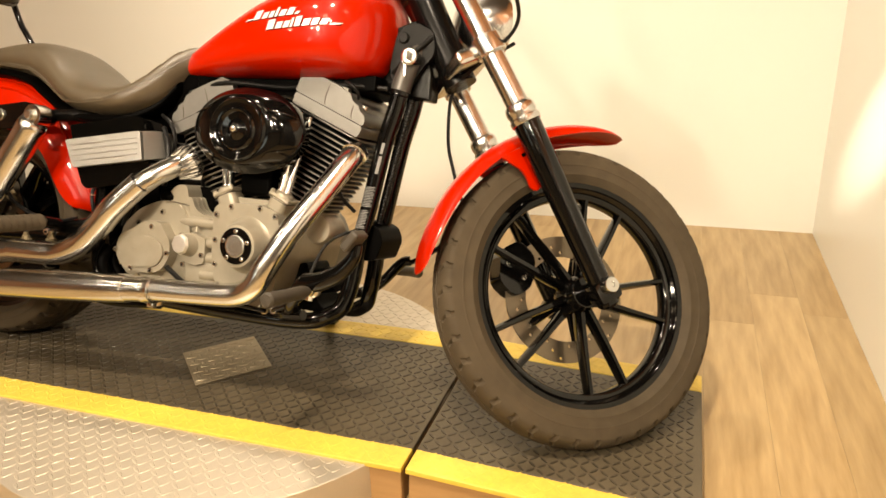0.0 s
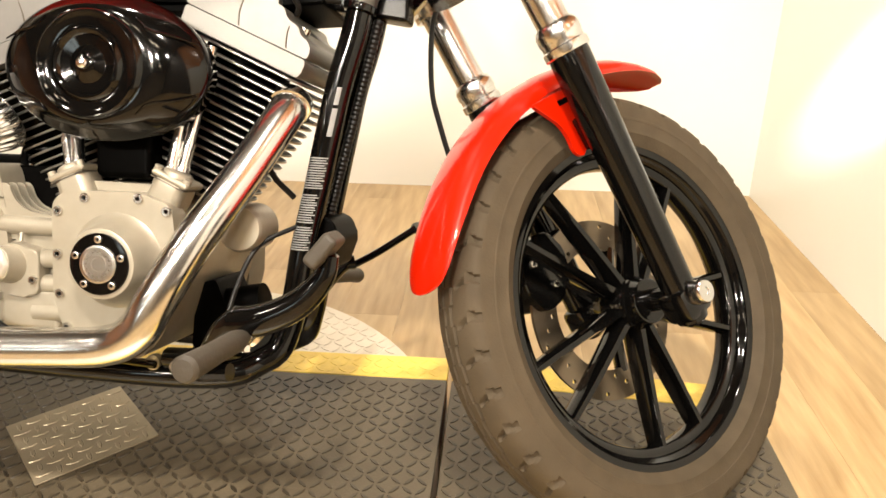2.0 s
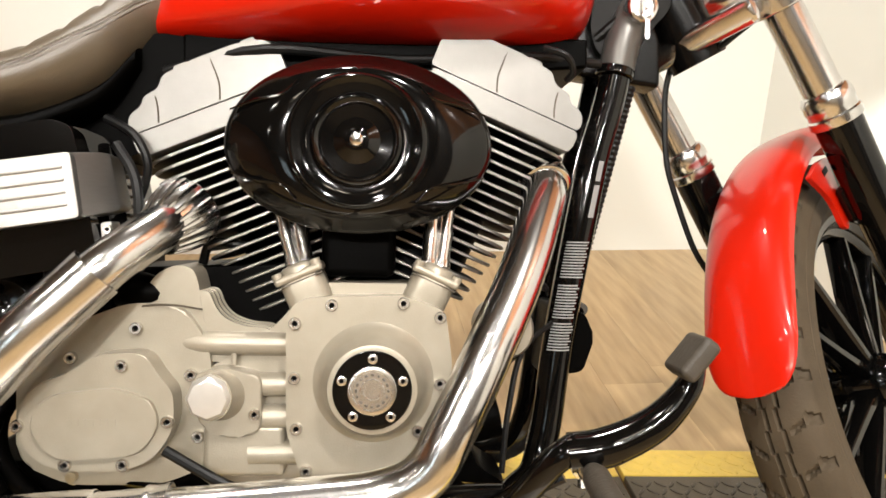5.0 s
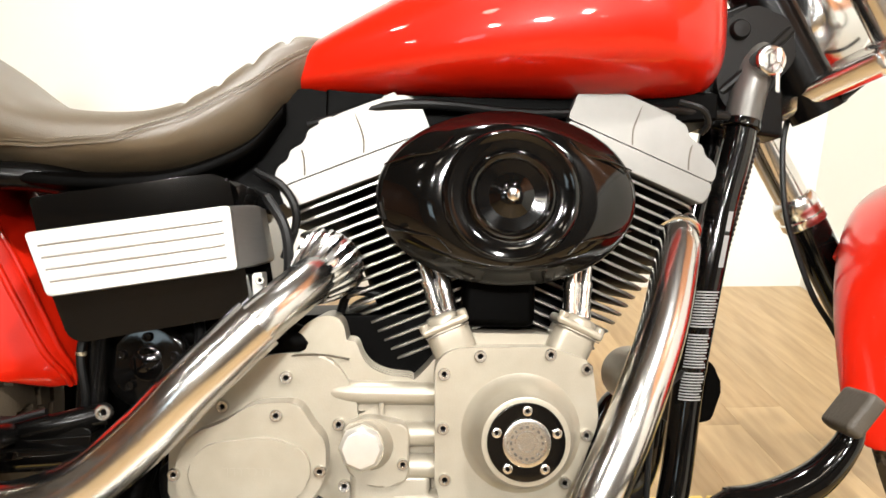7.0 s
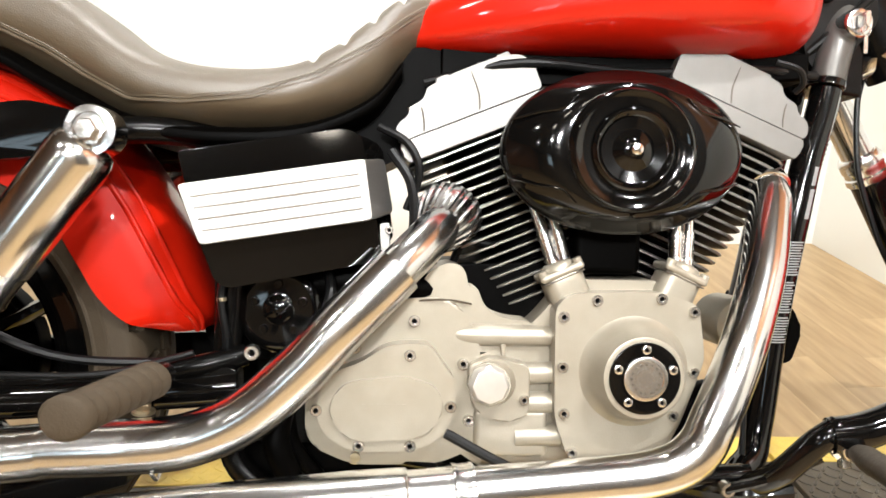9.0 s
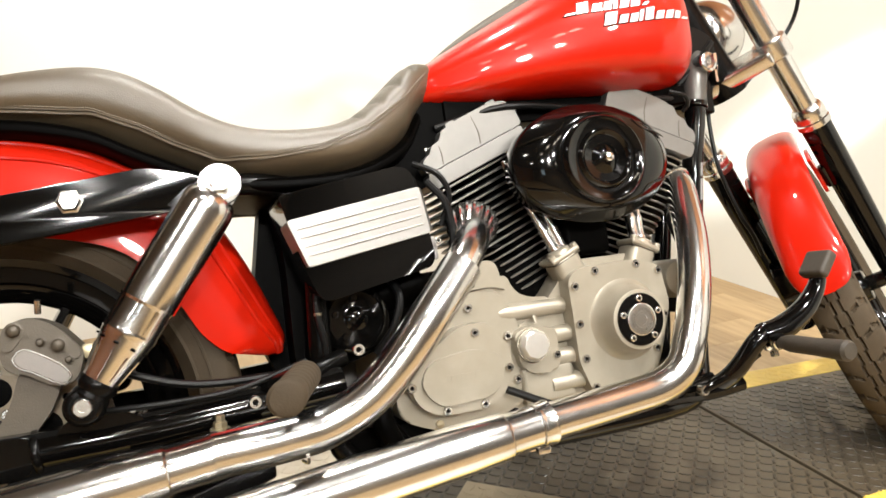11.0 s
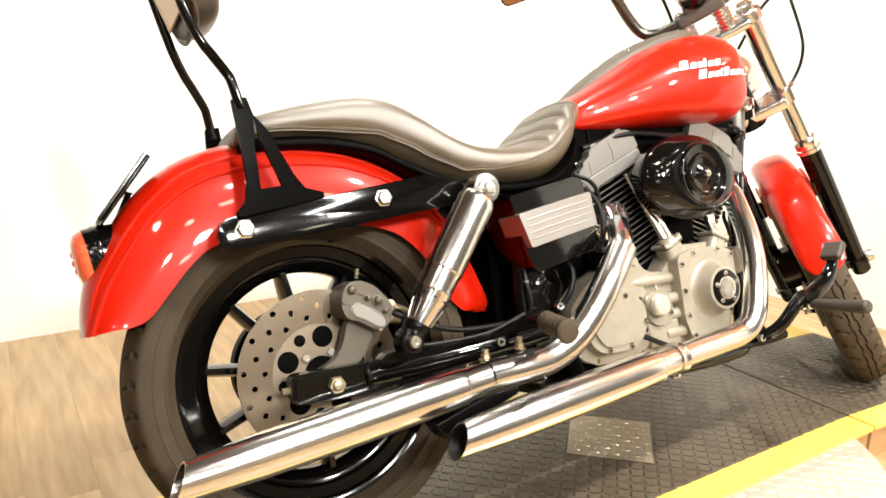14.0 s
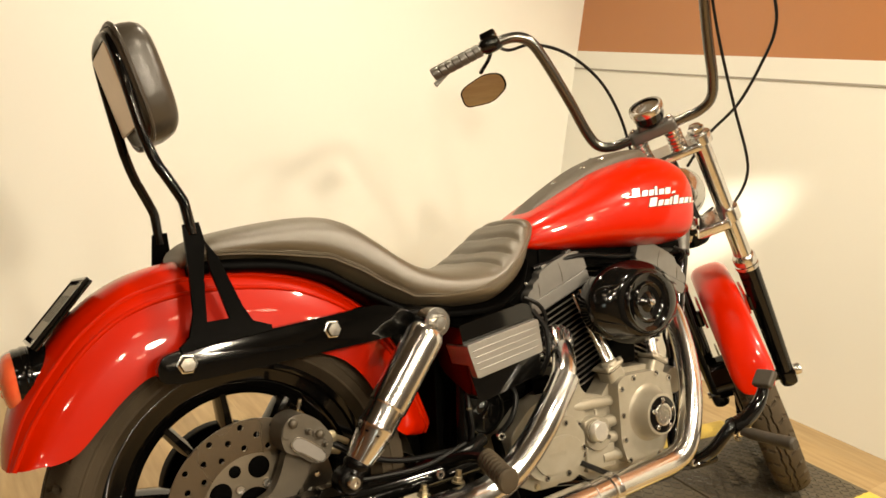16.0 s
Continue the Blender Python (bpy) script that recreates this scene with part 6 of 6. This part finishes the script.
for s in (-1, 1):
    y = sorted((s * 0.060, s * 0.067))
    part("fender_bracket", prism(rounded([(1.425, 0.568), (1.47, 0.594), (1.508, 0.606), (1.514, 0.565), (1.526, 0.53), (1.512, 0.502), (1.495, 0.506), (1.486, 0.53), (1.472, 0.546)], 0.008, 3), y[0], y[1], 0.002), RED, ffend, "", STEER)
    part("bracket_slot", box((1.483, s * 0.0672, 0.582), (0.022, 0.001, 0.008), Matrix.Rotation(radians(-28), 4, "Y"), 0), BARREL, ffend, "", STEER)
    part("bracket_lug", box((1.513, s * 0.076, 0.537), (0.022, 0.018, 0.05), Matrix.Rotation(radians(-28), 4, "Y"), 0.005), BLACK, ffend, "", STEER)
    for u, w in ((1.507, 0.549), (1.519, 0.527)):
        part("fender_bolt", bolt((u, s * 0.085, w), (0, s, 0), 0.0065, 0.006), BOLT, ffend, "", STEER)
fcal = part("front_caliper", prism(rounded([(1.469, 0.326), (1.474, 0.396), (1.519, 0.421), (1.559, 0.386), (1.549, 0.316), (1.509, 0.291)], 0.014), 0.045, 0.105, 0.008), BLACK, bike, "black front brake caliper", STEER)
bolts(fcal, 0.045, [(1.489, 0.366), (1.529, 0.336)], 0.006, 0.004, BOLT, xf=STEER)

# cables
part("clutch_cable", tube([fork(1.24, 0.30, -0.06), fork(1.211, 0.282, 0.0), fork(1.198, 0.222, 0.0), fork(1.139, 0.15, 0.0), fork(1.039, 0.095, 0.0), fork(0.928, 0.075, 0.0), fork(0.82, 0.077, -0.02)], 0.0042, 8, 8), CABLE, bike, "black clutch cable", STEER)
part("brake_cable", tube([fork(1.245, -0.30, -0.05), fork(1.17, -0.36, 0.03), fork(1.037, -0.361, 0.03), fork(0.966, -0.347, 0.03), fork(0.906, -0.307, 0.03), fork(0.816, -0.219, 0.03), fork(0.765, -0.125, 0.03), fork(0.70, -0.05, 0.03)], 0.0042, 8, 8), CABLE, bike, "black brake hose", STEER)
part("throttle_cable", tube([fork(1.24, -0.28, -0.05), fork(1.18, -0.24, 0.04), fork(1.098, -0.228, 0.06), fork(0.976, -0.217, 0.06), fork(0.812, -0.21, 0.06), fork(0.655, -0.207, 0.06), fork(0.589, -0.19, 0.06), fork(0.537, -0.138, 0.05), fork(0.51, -0.03, -0.05)], 0.0042, 8, 8), CABLE, bike, "black throttle cable", STEER)
part("front_brake_line", tube([(1.46, 0.02, 0.84), (1.395, 0.025, 0.803), (1.338, 0.03, 0.765), (1.32, 0.03, 0.722), (1.317, 0.03, 0.675), (1.322, 0.03, 0.61), (1.335, 0.03, 0.565), (1.362, 0.03, 0.495), (1.39, 0.035, 0.455), (1.43, 0.06, 0.41)], 0.0042, 8, 8), CABLE, bike, "black front brake line")

# ---- controls ----
mount = part("forward_control", tube([(1.02, -0.11, 0.205), (1.06, -0.17, 0.21), (1.085, -0.21, 0.235), (1.115, -0.235, 0.28), (1.14, -0.24, 0.30)], 0.015, 12, 5), BLACK, bike, "black forward control bracket")
bolts(mount, -0.19, [(1.035, 0.215)], 0.009, 0.012)
part("control_rod", tube([(0.99, -0.13, 0.2), (1.05, -0.185, 0.207), (1.11, -0.2, 0.215)], 0.012, 10, 3), BLACK, mount)
part("foot_peg", lathe((1.15, -0.247, 0.278), (-0.066, -0.997, -0.043), [(0.008, 0), (0.01, 0.012), (0.012, 0.02), (0.0138, 0.03), (0.0135, 0.08), (0.0152, 0.13), (0.0156, 0.14), (0.012, 0.145), (0.0002, 0.146)], 20), PEGRUB, mount, "worn rubber foot peg")
part("peg_clevis", lathe((1.149, -0.228, 0.279), (-0.066, -0.997, -0.043), [(0.017, 0), (0.0175, 0.004), (0.0175, 0.012), (0.013, 0.016), (0.013, 0.024), (0.0105, 0.027)], 20), BOLT, mount, "bright peg clevis")
part("clevis_bolt", lathe((1.146, -0.24, 0.264), (0, -0.2, -1), [(0.0075, 0), (0.0075, 0.008), (0.005, 0.0095), (0.0002, 0.0098)], 6), BOLT, mount)
part("brake_rod", tube([(1.03, -0.195, 0.214), (1.075, -0.212, 0.232), (1.128, -0.226, 0.262)], 0.0062, 10, 3), BLACK, mount)
pedal = part("brake_pedal", tube([(1.13, -0.237, 0.29), (1.168, -0.243, 0.298), (1.214, -0.246, 0.322), (1.244, -0.248, 0.356), (1.252, -0.25, 0.385)], [0.02, 0.0205, 0.018, 0.014, 0.011], 14, 5), BLACK, mount, "black brake pedal arm")
part("pedal_pad", box((1.246, -0.255, 0.391), (0.046, 0.05, 0.02), Matrix.Rotation(radians(-52), 4, "Y"), 0.006, None, 3), PEGRUB, mount, "ribbed rubber pedal pad")
lmount = part("shift_control", tube([(1.02, 0.11, 0.205), (1.085, 0.2, 0.235), (1.135, 0.24, 0.30), (1.16, 0.25, 0.31)], 0.014, 12, 5), BLACK, bike, "black shift control on the far side")
part("foot_peg", lathe((1.122, 0.225, 0.284), (0.1, 1, -0.12), [(0.008, 0), (0.012, 0.02), (0.0138, 0.03), (0.0135, 0.1), (0.0155, 0.145), (0.0002, 0.149)], 20), PEGRUB, lmount)
part("shift_lever", tube([(1.15, 0.25, 0.30), (1.2, 0.26, 0.33), (1.27, 0.27, 0.38)], 0.007, 10, 4), BLACK, lmount)
part("shift_toe_peg", tube([(1.27, 0.27, 0.38), (1.275, 0.32, 0.38)], 0.011, 12, 1), PEGRUB, lmount)
reg = part("regulator", prism(rounded([(1.14, 0.325), (1.195, 0.333), (1.208, 0.378), (1.196, 0.408), (1.15, 0.425)], 0.008, 2), -0.04, 0.075, 0.005), BARREL, bike, "black regulator on the frame tubes")
part("oil_filter", tube([(1.02, -0.02, 0.26), (1.088, -0.02, 0.275)], [0.031, 0.032, 0.03], 24, 1), BARREL, bike, "black oil filter in front of the engine")
part("front_engine_mount", prism(rounded([(0.985, 0.2), (0.99, 0.30), (1.02, 0.31), (1.06, 0.215), (1.1, 0.19)], 0.008), -0.05, 0.05, 0.005), BARREL, bike)
part("brake_switch_wire", tube([(1.15, -0.06, 0.4), (1.105, -0.1, 0.37), (1.085, -0.13, 0.31), (1.075, -0.15, 0.24)], 0.0035, 8, 5), CABLE, bike)
part("sensor_wire", tube([(1.14, -0.055, 0.44), (1.115, -0.075, 0.47), (1.105, -0.075, 0.5), (1.125, -0.06, 0.515)], 0.0045, 8, 5), CABLE, bike)
part("brake_cylinder", tube([(1.0, -0.15, 0.212), (1.075, -0.175, 0.222)], 0.015, 14, 1), BLACK, bike, "black rear brake cylinder")
part("harness", lathe((1.249, -0.03, 0.70), (-0.235, 0.06, -1.0), [(0.0062 + 0.0016 * (k % 2), 0.0035 * k) for k in range(84)], 10), CABLE, bike, "ribbed black wiring conduit")
rpeg = part("passenger_peg", lathe((0.407, -0.24, 0.35), (-0.31, -0.94, -0.08), [(0.01, 0), (0.013, 0.006)] + [(r, 0.012 + 0.0155 * k + d) for k in range(7) for r, d in ((0.0185, 0), (0.021, 0.002), (0.021, 0.011), (0.0185, 0.0135))] + [(0.0225, 0.122), (0.0225, 0.13), (0.018, 0.134), (0.0002, 0.134)], 20), RUBBER, bike, "black ribbed rubber passenger peg")
part("peg_bracket", tube([(0.36, -0.15, 0.33), (0.40, -0.2, 0.345), (0.407, -0.245, 0.35)], 0.012, 12, 3), SATIN, rpeg)
part("peg_arm", tube([(0.36, -0.15, 0.33), (0.43, -0.155, 0.345), (0.475, -0.14, 0.355)], 0.013, 12, 3), SATIN, rpeg)
bolts(rpeg, -0.178, [(0.345, 0.318), (0.49, 0.365)], 0.009, 0.008)
stand = part("kick_stand", tube([(1.0, 0.12, 0.185), (0.95, 0.2, 0.16), (0.9, 0.29, 0.113)], 0.012, 12, 4), BLACK, bike, "black kick stand leg on the far side")
part("stand_foot", box((0.895, 0.30, 0.104), (0.06, 0.03, 0.012), Matrix.Rotation(radians(17), 4, "X"), 0.004), BLACK, stand)
part("under_skid", tube([(0.32, -0.12, 0.17), (0.5, -0.13, 0.155), (0.66, -0.12, 0.165)], 0.009, 10, 4), SATIN, bike)
part("oxygen_sensor", lathe((0.72, -0.2, 0.20), (0.2, 0, -1), [(0.009, 0), (0.009, 0.014), (0.006, 0.018)], 8), REARPLATE, bike)

SWAY = ("handlebar", "grip", "switch_housing", "switch_block", "lever", "mirror_stem", "mirror", "mirror_glass", "clutch_cable", "brake_cable", "throttle_cable", "backrest_bar", "backrest_pad", "pad_plate", "pad_piping")
for piece in bike.children_recursive:
    if piece.name.split(".")[0] in SWAY:
        for v in piece.data.vertices:
            v.co.y -= 0.09 * max(0.0, v.co.z - 0.93)

# ---- ceiling lamps ----
# the fitting at (1.2, -2.4) is added to go with the wall patch spot
for x, y, watts in LAMPS + [(1.2, -2.4, 0), (0.15, -3.75, 0)] + [(0.65 * k - 0.4, -2.15 if k % 2 else -2.45, 0) for k in range(3)] + [(1.3 * k, -4.8, 0) for k in range(2)]:
    lamp = thing("ceiling_downlight", "round recessed ceiling downlight", "ceiling lamp", pose(x, y, 2.75), "ceiling downlights")
    part("ring", lathe((0, 0, 0), (0, 0, -1), [(0.15, 0), (0.15, 0.012), (0.135, 0.016), (0.125, 0.012), (0.125, 0.0)], 28, cap=False), PLASTER, lamp)
    part("glass", lathe((0, 0, 0), (0, 0, -1), [(0.125, 0.002), (0.11, 0.008), (0.0002, 0.01)], 28), LAMP, lamp)

# ---- floor planks ----
plank_cache = {}
rnd = random.Random(4)
x = -4.5
while x < RIGHT - 0.02:
    w = min(0.15, RIGHT - x)
    y = -6.0 - rnd.random() * 0.9
    while y < BACK:
        a, b = max(y, -6.0), min(y + 1.2, BACK)
        if b - a > 0.01:
            key = (round(w, 3), round(b - a, 3))
            if key not in plank_cache:
                bm = box((0, 0, -0.003), (w - 0.0005, b - a - 0.0005, 0.006), None, 0)
                me = bpy.data.meshes.new("plank")
                bm.to_mesh(me)
                bm.free()
                me.materials.append(WOOD)
                plank_cache[key] = me
            ob = new("plank", plank_cache[key])
            ob.location = (x + w / 2, (a + b) / 2, FLOOR)
            ob.parent = floor
        y += 1.2
    x += 0.15
